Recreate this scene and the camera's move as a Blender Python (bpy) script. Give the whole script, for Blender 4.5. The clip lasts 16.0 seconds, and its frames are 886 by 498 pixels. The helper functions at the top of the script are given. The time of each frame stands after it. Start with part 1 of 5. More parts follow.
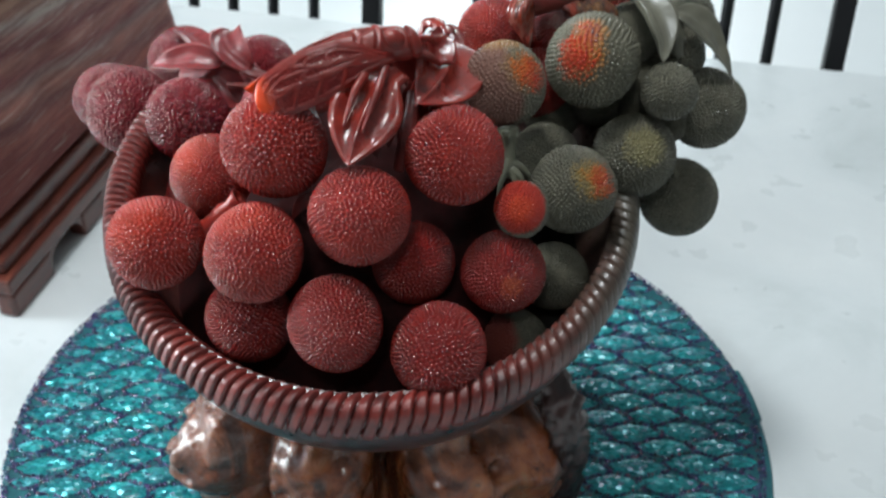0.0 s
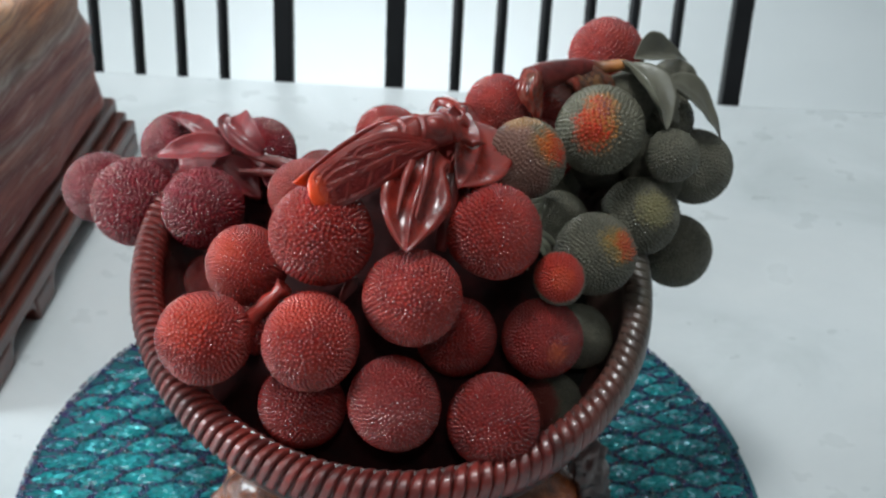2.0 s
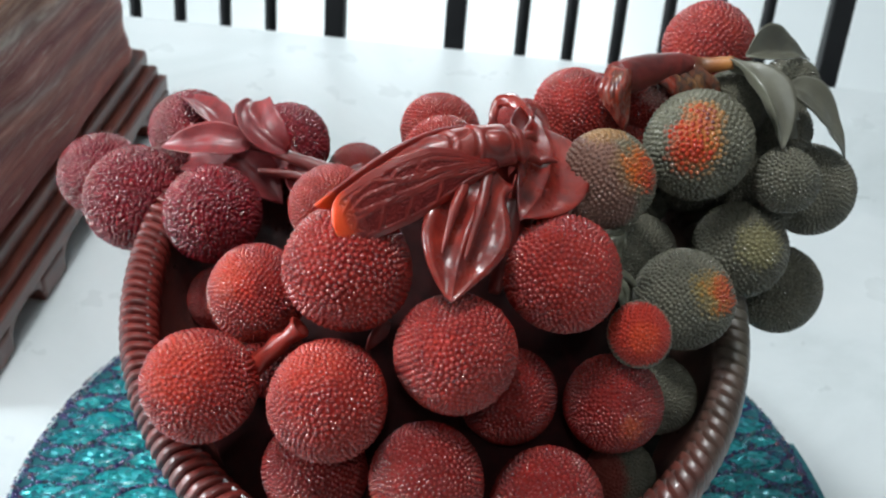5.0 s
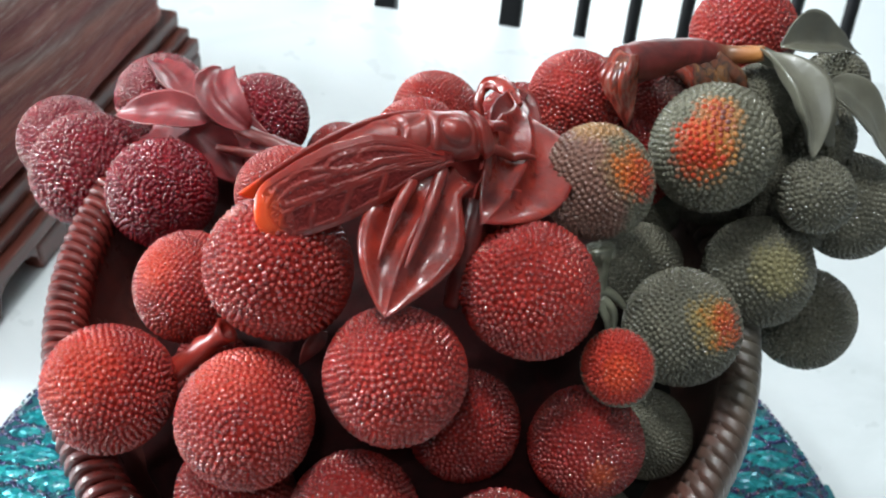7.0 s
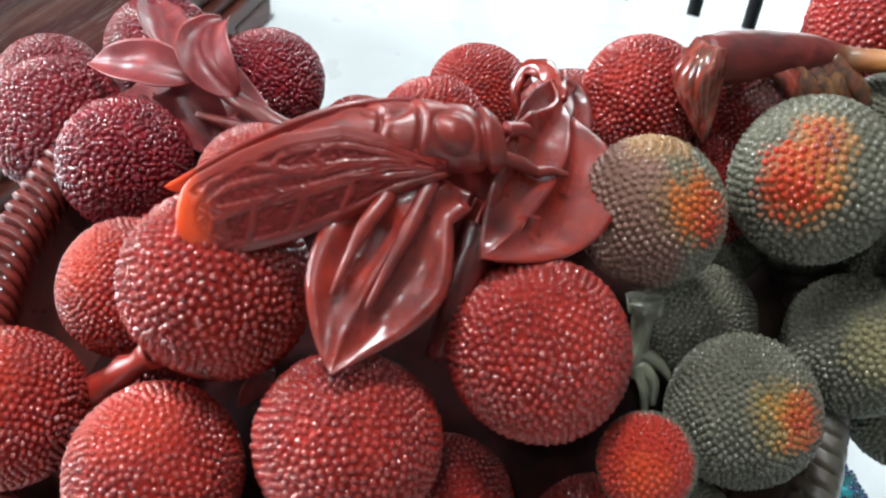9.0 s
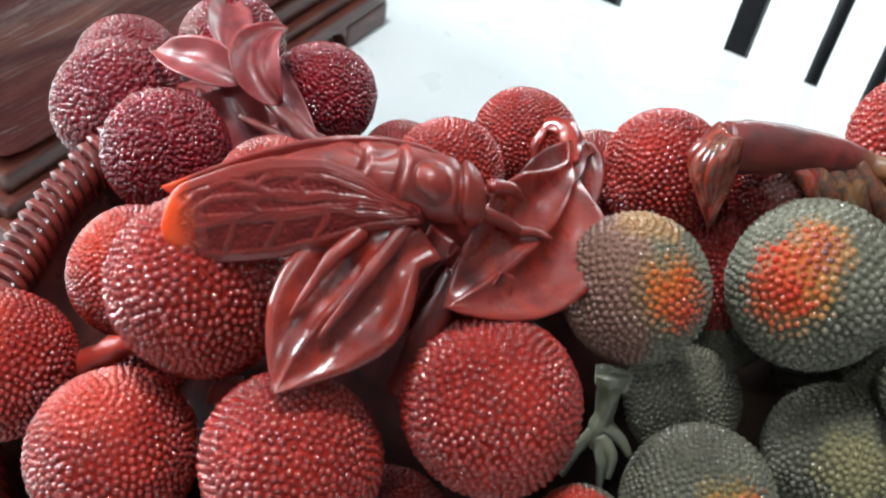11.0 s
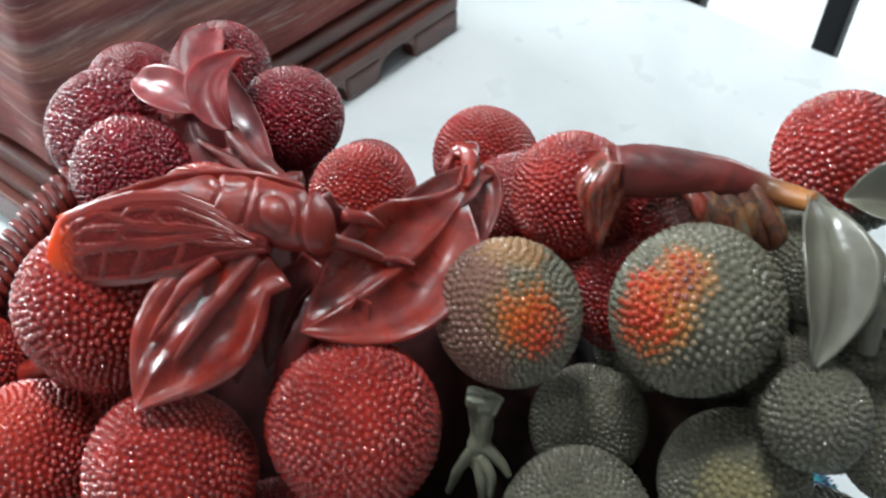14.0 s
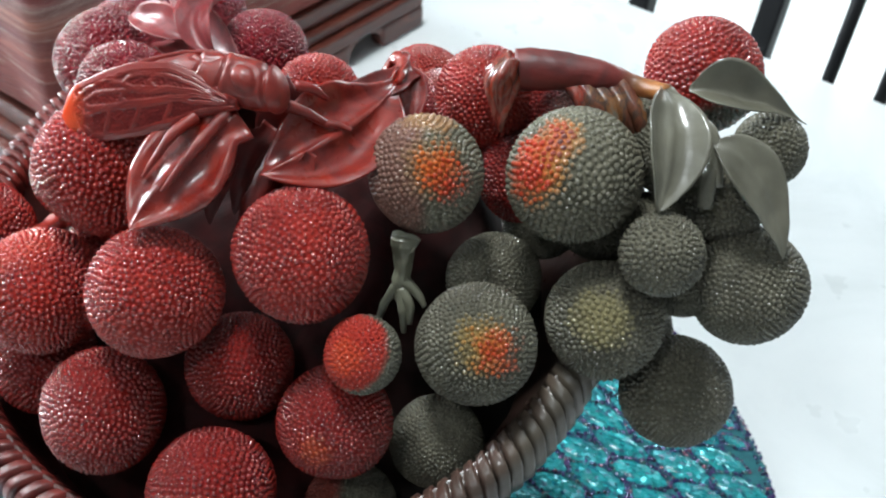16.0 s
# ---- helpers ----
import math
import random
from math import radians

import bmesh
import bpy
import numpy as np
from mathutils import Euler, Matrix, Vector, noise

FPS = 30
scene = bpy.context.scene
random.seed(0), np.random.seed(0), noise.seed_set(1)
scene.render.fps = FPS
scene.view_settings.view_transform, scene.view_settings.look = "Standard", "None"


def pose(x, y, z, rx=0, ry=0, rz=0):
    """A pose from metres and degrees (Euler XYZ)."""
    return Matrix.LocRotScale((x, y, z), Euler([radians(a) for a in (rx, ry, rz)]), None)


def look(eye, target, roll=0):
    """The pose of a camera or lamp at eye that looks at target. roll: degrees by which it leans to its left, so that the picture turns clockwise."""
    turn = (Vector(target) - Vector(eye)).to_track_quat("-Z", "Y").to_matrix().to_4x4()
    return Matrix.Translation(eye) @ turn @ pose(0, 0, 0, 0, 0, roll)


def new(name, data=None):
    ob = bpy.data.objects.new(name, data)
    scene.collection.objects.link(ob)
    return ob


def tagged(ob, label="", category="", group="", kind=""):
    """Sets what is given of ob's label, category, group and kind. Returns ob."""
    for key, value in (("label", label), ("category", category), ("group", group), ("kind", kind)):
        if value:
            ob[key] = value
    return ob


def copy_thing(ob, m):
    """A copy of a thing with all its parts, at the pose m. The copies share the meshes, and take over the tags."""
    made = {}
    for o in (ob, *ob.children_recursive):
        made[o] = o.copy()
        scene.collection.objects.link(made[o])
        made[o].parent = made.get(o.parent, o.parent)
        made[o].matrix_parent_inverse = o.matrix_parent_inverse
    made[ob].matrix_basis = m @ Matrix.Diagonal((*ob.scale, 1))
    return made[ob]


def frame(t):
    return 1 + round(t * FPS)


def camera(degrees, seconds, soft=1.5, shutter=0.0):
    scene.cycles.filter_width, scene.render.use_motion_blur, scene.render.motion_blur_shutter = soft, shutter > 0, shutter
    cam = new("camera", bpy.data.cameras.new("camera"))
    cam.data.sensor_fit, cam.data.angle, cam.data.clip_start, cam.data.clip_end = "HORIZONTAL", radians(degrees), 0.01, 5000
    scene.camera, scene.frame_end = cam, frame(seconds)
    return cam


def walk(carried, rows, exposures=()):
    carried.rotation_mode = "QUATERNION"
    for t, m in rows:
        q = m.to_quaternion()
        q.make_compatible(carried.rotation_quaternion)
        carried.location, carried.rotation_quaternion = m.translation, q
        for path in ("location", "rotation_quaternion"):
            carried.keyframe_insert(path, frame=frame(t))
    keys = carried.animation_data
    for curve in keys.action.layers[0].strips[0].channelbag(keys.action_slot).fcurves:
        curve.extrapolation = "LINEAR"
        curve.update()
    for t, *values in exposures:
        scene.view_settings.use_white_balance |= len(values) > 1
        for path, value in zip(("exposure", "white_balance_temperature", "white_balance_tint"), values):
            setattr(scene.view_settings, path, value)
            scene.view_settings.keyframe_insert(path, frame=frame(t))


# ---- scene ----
cam = camera(44.35, 16.0, soft=2.1, shutter=0.3)
PATH = [
    (0, (0.01786, -0.02198, 0.41924), (0.00476, 1.58352, -0.77332), 0.90),
    (0.5, (0.00568, -0.04294, 0.44783), (0.04931, 1.60588, -0.68331), 1.56),
    (1, (-0.01941, -0.04333, 0.45221), (0.08811, 1.62356, -0.64774), 2.12),
    (1.5, (-0.04187, -0.03614, 0.45034), (0.14997, 1.62139, -0.65229), 1.78),
    (2, (-0.05779, -0.01911, 0.44133), (0.21179, 1.59927, -0.70244), 2.58),
    (2.5, (-0.06446, -0.01317, 0.44577), (0.27464, 1.58307, -0.71054), 2.88),
    (3, (-0.07467, -0.00251, 0.44572), (0.27543, 1.58347, -0.72138), 4.75),
    (3.5, (-0.07386, 0.01081, 0.43560), (0.23398, 1.59301, -0.74842), 4.25),
    (4, (-0.06921, 0.02600, 0.43298), (0.20299, 1.59805, -0.77307), 4.08),
    (4.5, (-0.05874, 0.04343, 0.42679), (0.17099, 1.60734, -0.79853), 3.95),
    (5, (-0.04678, 0.06530, 0.42008), (0.12321, 1.62830, -0.81612), 3.73),
    (5.2, (-0.03915, 0.07088, 0.41660), (0.10943, 1.63495, -0.82077), 3.56),
    (7.3, (-0.00652, 0.11676, 0.39319), (-0.01979, 1.65502, -0.88477), 3.88),
    (7.5, (-0.00783, 0.12558, 0.38898), (-0.04094, 1.66338, -0.88933), 3.92),
    (8, (-0.00520, 0.14907, 0.37787), (-0.07674, 1.66526, -0.92446), 4.87),
    (8.5, (0.00387, 0.16237, 0.36846), (-0.11498, 1.66137, -0.95018), 5.25),
    (9, (0.01476, 0.17140, 0.36656), (-0.15315, 1.64624, -0.97384), 5.34),
    (9.2, (0.02008, 0.17595, 0.36616), (-0.16933, 1.64216, -0.98081), 5.22),
    (11.3, (0.04658, 0.18223, 0.37816), (-0.36260, 1.59959, -0.97228), 9.40),
    (11.5, (0.05262, 0.19203, 0.37457), (-0.38915, 1.59402, -0.98162), 8.48),
    (12, (0.07645, 0.20324, 0.36458), (-0.46314, 1.55600, -1.00614), 5.81),
    (12.5, (0.08780, 0.20491, 0.36902), (-0.51434, 1.51785, -1.01431), 4.91),
    (13, (0.08394, 0.20701, 0.38069), (-0.55563, 1.49878, -1.00578), 4.48),
    (13.5, (0.08056, 0.21042, 0.39244), (-0.59699, 1.47293, -1.00243), 1.87),
    (14, (0.09772, 0.20451, 0.39266), (-0.55233, 1.49994, -0.98549), 1.51),
    (14.5, (0.11870, 0.18436, 0.40188), (-0.49016, 1.49602, -0.97973), 2.66),
    (15, (0.13955, 0.15513, 0.40321), (-0.45710, 1.49573, -0.95575), 2.99),
    (15.5, (0.14771, 0.14342, 0.40339), (-0.46753, 1.49059, -0.94072), 3.74),
    (16, (0.14615, 0.14262, 0.40356), (-0.49644, 1.49597, -0.92139), 3.60),
]
EXPOSURES = [(0, -0.28), (1, -0.46), (2.5, -0.52), (5, -0.20), (9, 0.26), (11.5, 0.28), (12.5, 0.42), (13, 0.36), (14, 0.08), (16, 0.24)]
walk(cam, [(t, look(eye, target, roll)) for t, eye, target, roll in PATH], EXPOSURES)

# a phone lens: slight depth of field, focused on the fruit
cam.data.dof.use_dof = True
cam.data.dof.focus_distance = 0.30
cam.data.dof.aperture_fstop = 30.0

# ---- world and light ----
world = bpy.data.worlds.new("daylight")
scene.world = world
world.use_nodes = True
wn, wl = world.node_tree.nodes, world.node_tree.links
sky = wn.new("ShaderNodeTexSky")
sky.sky_type, sky.sun_disc = "NISHITA", False
sky.sun_elevation, sky.sun_rotation = radians(40), radians(10)
wl.new(sky.outputs[0], wn["Background"].inputs[0])
wn["Background"].inputs[1].default_value = 0.1


def area(name, m, sx, sy, watts, colour):
    lamp = bpy.data.lights.new(name, "AREA")
    lamp.shape, lamp.size, lamp.size_y, lamp.energy, lamp.color = "RECTANGLE", sx, sy, watts, colour
    ob = new(name, lamp)
    ob.matrix_world = m
    return ob


# daylight through two windows, the inferred ceiling lamp, and an added fill lamp
DAY = (0.83, 0.95, 1.0)
area("window_light", look((0.4, 4.32, 0.75), (0.1, 0.4, -0.1)), 1.5, 1.1, 66, DAY)
area("side_window_light", look((-2.82, 0.6, 0.85), (0.0, 0.4, 0.0)), 1.1, 0.95, 148, DAY)
area("ceiling_light", look((-0.35, 0.45, 1.87), (-0.35, 0.45, 0.0)), 0.32, 0.32, 29, (0.90, 0.97, 1.0))
# unseen fill lamp, added to brighten the near sides of the fruit
area("ceiling_light", look((-0.15, -0.85, 1.87), (-0.15, -0.85, 0.0)), 0.16, 0.16, 8, (0.90, 0.97, 1.0))
scene.view_settings.exposure = 0.0


# ---- materials ----
class Mat:
    """A small node builder."""

    def __init__(self, name, rough=0.5, metal=0.0, coat=0.0, spec=0.5):
        self.m = bpy.data.materials.new(name)
        self.m.use_nodes = True
        self.n, self.l = self.m.node_tree.nodes, self.m.node_tree.links
        self.b = self.n["Principled BSDF"]
        self.b.inputs["Roughness"].default_value = rough
        self.b.inputs["Metallic"].default_value = metal
        self.b.inputs["Coat Weight"].default_value = coat
        self.b.inputs["Coat Roughness"].default_value = 0.12
        self.b.inputs["Specular IOR Level"].default_value = spec
        self.pos = self.n.new("ShaderNodeNewGeometry").outputs["Position"]
        self.obj = self.n.new("ShaderNodeTexCoord").outputs["Object"]

    def noise(self, scale, detail=4.0, vec=None, rough=0.55, distort=0.0):
        t = self.n.new("ShaderNodeTexNoise")
        t.inputs["Scale"].default_value, t.inputs["Detail"].default_value = scale, detail
        t.inputs["Roughness"].default_value, t.inputs["Distortion"].default_value = rough, distort
        self.l.new(vec or self.pos, t.inputs["Vector"])
        return t.outputs["Fac"]

    def voronoi(self, scale, out="Distance", vec=None, feature="F1"):
        t = self.n.new("ShaderNodeTexVoronoi")
        t.feature = feature
        t.inputs["Scale"].default_value = scale
        self.l.new(vec or self.pos, t.inputs["Vector"])
        return t.outputs[out]

    def ramp(self, fac, stops):
        r = self.n.new("ShaderNodeValToRGB")
        el = r.color_ramp.elements
        while len(el) < len(stops):
            el.new(0.5)
        for e, (p, c) in zip(el, stops):
            e.position, e.color = p, (*c, 1)
        self.l.new(fac, r.inputs[0])
        return r.outputs[0]

    def math(self, op, a, b=0.0, c=None, clamp=False):
        k = self.n.new("ShaderNodeMath")
        k.operation, k.use_clamp = op, clamp
        for i, v in enumerate((a, b, c)):
            if v is None:
                continue
            if isinstance(v, (int, float)):
                k.inputs[i].default_value = v
            else:
                self.l.new(v, k.inputs[i])
        return k.outputs[0]

    def mix(self, fac, a, b, blend="MIX"):
        k = self.n.new("ShaderNodeMix")
        k.data_type, k.blend_type = "RGBA", blend
        for sock, v in ((k.inputs[0], fac), (k.inputs[6], a), (k.inputs[7], b)):
            if isinstance(v, (int, float)):
                sock.default_value = v
            elif isinstance(v, tuple):
                sock.default_value = (*v, 1)
            else:
                self.l.new(v, sock)
        return k.outputs[2]

    def scaled(self, vec, sx, sy, sz):
        k = self.n.new("ShaderNodeMapping")
        k.inputs["Scale"].default_value = (sx, sy, sz)
        self.l.new(vec, k.inputs["Vector"])
        return k.outputs[0]

    def axis(self, vec, x, y, z):
        k = self.n.new("ShaderNodeVectorMath")
        k.operation = "DOT_PRODUCT"
        self.l.new(vec, k.inputs[0])
        k.inputs[1].default_value = (x, y, z)
        return k.outputs["Value"]

    def island(self):
        return self.n.new("ShaderNodeNewGeometry").outputs["Random Per Island"]

    def random(self):
        return self.n.new("ShaderNodeObjectInfo").outputs["Random"]

    def colour(self, c):
        if isinstance(c, tuple):
            self.b.inputs["Base Color"].default_value = (*c, 1)
        else:
            self.l.new(c, self.b.inputs["Base Color"])
        return self

    def rough(self, v):
        self.l.new(v, self.b.inputs["Roughness"])
        return self

    def soft(self, weight, depth):
        """Light that seeps a little way into the red stone."""
        self.b.inputs["Subsurface Weight"].default_value = weight
        self.b.inputs["Subsurface Radius"].default_value = (1.0, 0.16, 0.10)
        self.b.inputs["Subsurface Scale"].default_value = depth
        return self

    def bump(self, height, strength=0.4, distance=0.001):
        k = self.n.new("ShaderNodeBump")
        k.inputs["Strength"].default_value, k.inputs["Distance"].default_value = strength, distance
        self.l.new(height, k.inputs["Height"])
        self.l.new(k.outputs[0], self.b.inputs["Normal"])
        return self


RED = ((0.160, 0.0098, 0.0076), (0.365, 0.027, 0.018))
RUST = ((0.120, 0.007, 0.006), (0.26, 0.017, 0.013))
PURPLE = ((0.105, 0.005, 0.009), (0.25, 0.011, 0.019))
# the grey lightened for two upturned berries, their top light put into the tone
GREY_LIT = ((0.076, 0.071, 0.051), (0.190, 0.174, 0.126))
GREY = ((0.058, 0.054, 0.040), (0.142, 0.131, 0.096))
ORANGE = (0.50, 0.105, 0.016)


def berry_material(name, tones, spots=(), polished=True):
    """Carved stone fruit: two tones, and natural colour spots (direction on the ball, width, colour)."""
    gloss = 0.9 if tones[0][0] > 0.1 else 0.55
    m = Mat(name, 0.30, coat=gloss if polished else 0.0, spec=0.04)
    m.b.inputs["Coat Roughness"].default_value, m.b.inputs["Coat IOR"].default_value = 0.09, 1.70
    blot = m.noise(1.6, 3, m.obj)
    c = m.ramp(m.math("ADD", m.math("MULTIPLY", m.island(), 0.25), m.math("MULTIPLY", blot, 0.85)), [(0.2, tones[0]), (0.85, tones[1])])
    for (x, y, z), wide, tone in spots:
        d = m.math("ADD", m.axis(m.obj, x, y, z), m.math("MULTIPLY", m.math("SUBTRACT", m.noise(2.2, 4, m.obj), 0.5), 0.22))
        d = m.math("ADD", d, m.math("MULTIPLY", m.math("SUBTRACT", m.island(), 0.5), 0.07))
        steep = 8.5 if wide > 0.8 else 5.0
        f = m.math("MULTIPLY_ADD", d, steep, -steep * wide, clamp=True)
        c = m.mix(f, c, tone)
    m.colour(c)
    m.rough(m.math("MULTIPLY_ADD", m.noise(9, 3, m.obj), 0.25, 0.26))
    m.bump(m.noise(60, 4, m.obj), 0.45, 0.0006)
    if tones[0][0] > 0.1:
        m.soft(0.35, 0.0016)
    return m.m


def carved_stone(name, red, grey, x0, x1, rough=0.22, coat=0.2, glow=0.0):
    """The stone of the bowl, leaves and twigs: red on one side, grey-green on the other, as the block was."""
    m = Mat(name, rough, coat=coat)
    x = m.axis(m.pos, 1, 0, 0)
    f = m.math("ADD", m.math("DIVIDE", m.math("SUBTRACT", x, x0), x1 - x0), m.math("MULTIPLY", m.math("SUBTRACT", m.noise(45, 4), 0.5), 0.5), clamp=True)
    lo, hi = red
    tone = m.ramp(m.noise(110, 5, None, 0.62, 0.6), [(0.32, lo), (0.62, hi), (0.78, tuple(min(1.0, 1.35 * k) for k in hi))])
    g = m.ramp(m.noise(60, 5), [(0.3, grey[0]), (0.7, grey[1])])
    m.colour(m.mix(f, tone, g))
    m.b.inputs["Specular IOR Level"].default_value = 0.5 if coat else 0.15
    m.rough(m.math("MULTIPLY_ADD", m.noise(160, 3), 0.22, rough - 0.08))
    m.bump(m.math("ADD", m.noise(420, 4), m.math("MULTIPLY", m.noise(110, 3), 1.8)), 0.22, 0.0006)
    if glow:
        m.soft(glow, 0.0022)
    return m.m


MAT_LEAF_RED = carved_stone("red_leaf_stone", ((0.11, 0.0075, 0.006), (0.25, 0.023, 0.013)), GREY, 0.2, 0.3, 0.26, 0.28, 0.3)
MAT_BODY = carved_stone("cicada_body_stone", ((0.105, 0.008, 0.006), (0.22, 0.020, 0.012)), GREY, 0.2, 0.3, 0.38, 0.12, 0.3)
MAT_LEAF_PLUM = carved_stone("plum_leaf_stone", ((0.13, 0.015, 0.018), (0.26, 0.038, 0.040)), GREY, 0.2, 0.3, 0.42, 0.12, 0.3)
MAT_LEAF_GREY = carved_stone("grey_leaf_stone", (GREY[0], (0.135, 0.125, 0.092)), ((0.085, 0.080, 0.058), (0.165, 0.155, 0.115)), 0.05, 0.06, 0.30, 0.45)
MAT_BOWL = carved_stone("bowl_stone", ((0.036, 0.013, 0.012), (0.075, 0.020, 0.016)), ((0.040, 0.036, 0.028), (0.075, 0.066, 0.05)), 0.045, 0.105, 0.28)
MAT_ROPE = carved_stone("rope_stone", ((0.055, 0.010, 0.009), (0.18, 0.022, 0.016)), ((0.046, 0.039, 0.030), (0.085, 0.069, 0.051)), 0.036, 0.088, 0.36, 0.20)
MAT_CALYX = carved_stone("calyx_stone", (GREY[0], GREY[1]), ((0.08, 0.08, 0.055), (0.16, 0.157, 0.11)), 0.02, 0.03, 0.30, 0.2)
MAT_STUB = carved_stone("cut_twig_stone", ((0.17, 0.012, 0.009), (0.33, 0.028, 0.016)), GREY, 0.2, 0.3, 0.36, 0.15, 0.3)
# near-black tones: the shade between the berries is put into this colour
MAT_FILL = carved_stone("gap_shade_stone", ((0.010, 0.002, 0.002), (0.026, 0.003, 0.003)), ((0.006, 0.006, 0.005), (0.013, 0.012, 0.010)), 0.03, 0.06, 0.8, 0.0)
MAT_BARK = carved_stone("dark_bark", ((0.018, 0.007, 0.006), (0.055, 0.018, 0.014)), GREY, 0.2, 0.3, 0.30, 0.3)
MAT_TWIG = carved_stone("twig_stone", ((0.060, 0.009, 0.008), (0.16, 0.018, 0.014)), ((0.34, 0.115, 0.025), (0.26, 0.14, 0.05)), 0.074, 0.086, 0.40, 0.08)


def wing_material():
    m = Mat("cicada_wing_stone", 0.34, coat=0.35, spec=0.35)
    x = m.axis(m.pos, 0.89, 0.44, 0.1)
    f = m.math("MULTIPLY_ADD", m.math("ADD", x, m.math("MULTIPLY", m.noise(160, 3), 0.004)), 190.0, -22.6, clamp=True)
    c = m.mix(f, (0.78, 0.075, 0.010), m.ramp(m.noise(90, 5), [(0.3, (0.14, 0.010, 0.008)), (0.7, (0.24, 0.019, 0.012))]))
    m.colour(c)
    m.bump(m.noise(520, 4), 0.25, 0.0006)
    m.soft(0.45, 0.0016)
    return m.m


MAT_WING = wing_material()
# a darker red for the sunken cells between the veins
MAT_CELL = carved_stone("dark_wing_cell", ((0.105, 0.011, 0.011), (0.185, 0.018, 0.015)), GREY, 0.2, 0.3, 0.40, 0.0)


def torn_material():
    """Streaks of dark red, orange and grey along the grain of the torn stem."""
    m = Mat("torn_stem_stone", 0.24, coat=0.15)
    g = m.noise(40, 4, m.scaled(m.pos, 4.5, 4.5, 1.4), 0.55, 0.4)
    x = m.math("MULTIPLY_ADD", m.axis(m.pos, 1, 0, 0), 8.0, -0.42)
    m.colour(m.ramp(m.math("ADD", g, x), [(0.30, (0.055, 0.011, 0.009)), (0.40, (0.18, 0.021, 0.013)), (0.47, (0.20, 0.070, 0.052)), (0.52, (0.24, 0.028, 0.013)), (0.60, (0.075, 0.020, 0.015)), (0.68, (0.15, 0.050, 0.026)), (0.75, (0.060, 0.036, 0.028)), (0.82, (0.21, 0.085, 0.030)), (0.92, (0.15, 0.14, 0.11))]))
    m.bump(m.noise(300, 3), 0.15, 0.0006)
    return m.m


MAT_TORN = torn_material()


def root_material():
    m = Mat("polished_root_wood", 0.32, coat=0.45)
    g = m.noise(24, 8, m.scaled(m.pos, 1.3, 1.3, 0.5), 0.66, 2.4)
    c = m.ramp(g, [(0.25, (0.020, 0.007, 0.004)), (0.38, (0.085, 0.021, 0.008)), (0.50, (0.25, 0.062, 0.020)), (0.63, (0.40, 0.122, 0.040)), (0.85, (0.46, 0.24, 0.12))])
    burl = m.voronoi(70, "Distance", m.scaled(m.pos, 1.0, 1.0, 0.6))
    c = m.mix(m.math("MULTIPLY_ADD", burl, 1.6, -0.5, clamp=True), c, m.mix(0.7, c, (0.03, 0.010, 0.005)))
    pale = m.math("MULTIPLY_ADD", m.math("SUBTRACT", m.noise(26, 5), m.math("MULTIPLY", m.axis(m.pos, 1, 0, 0), 1.6)), 9.0, -5.9, clamp=True)
    c = m.mix(m.math("MULTIPLY", pale, 0.22), c, (0.36, 0.27, 0.23))
    dark = m.math("MULTIPLY_ADD", m.noise(60, 7, None, 0.78), 9.0, -5.2, clamp=True)
    c = m.mix(m.math("MULTIPLY", dark, 0.9), c, (0.012, 0.006, 0.004))
    m.colour(c)
    m.rough(m.math("MULTIPLY_ADD", m.noise(90, 3), 0.40, 0.08))
    m.bump(m.math("ADD", g, m.math("MULTIPLY", m.noise(150, 5), 0.6)), 0.6, 0.004)
    return m.m


MAT_ROOT = root_material()


def marble_material():
    m = Mat("white_marble", 0.28)
    v = m.noise(5.5, 7, None, 0.62, 1.2)
    c = m.ramp(v, [(0.30, (0.52, 0.55, 0.55)), (0.5, (0.61, 0.635, 0.64)), (0.75, (0.665, 0.68, 0.68))])
    vein = m.math("SUBTRACT", 1.0, m.math("MULTIPLY", m.math("ABSOLUTE", m.math("SUBTRACT", m.noise(9, 6, None, 0.6, 2.0), 0.5)), 22.0), clamp=True)
    c = m.mix(m.math("MULTIPLY", vein, 0.07), c, (0.56, 0.57, 0.56))
    m.colour(c)
    m.rough(m.math("MULTIPLY_ADD", m.noise(30, 3), 0.2, 0.2))
    return m.m


MAT_MARBLE = marble_material()


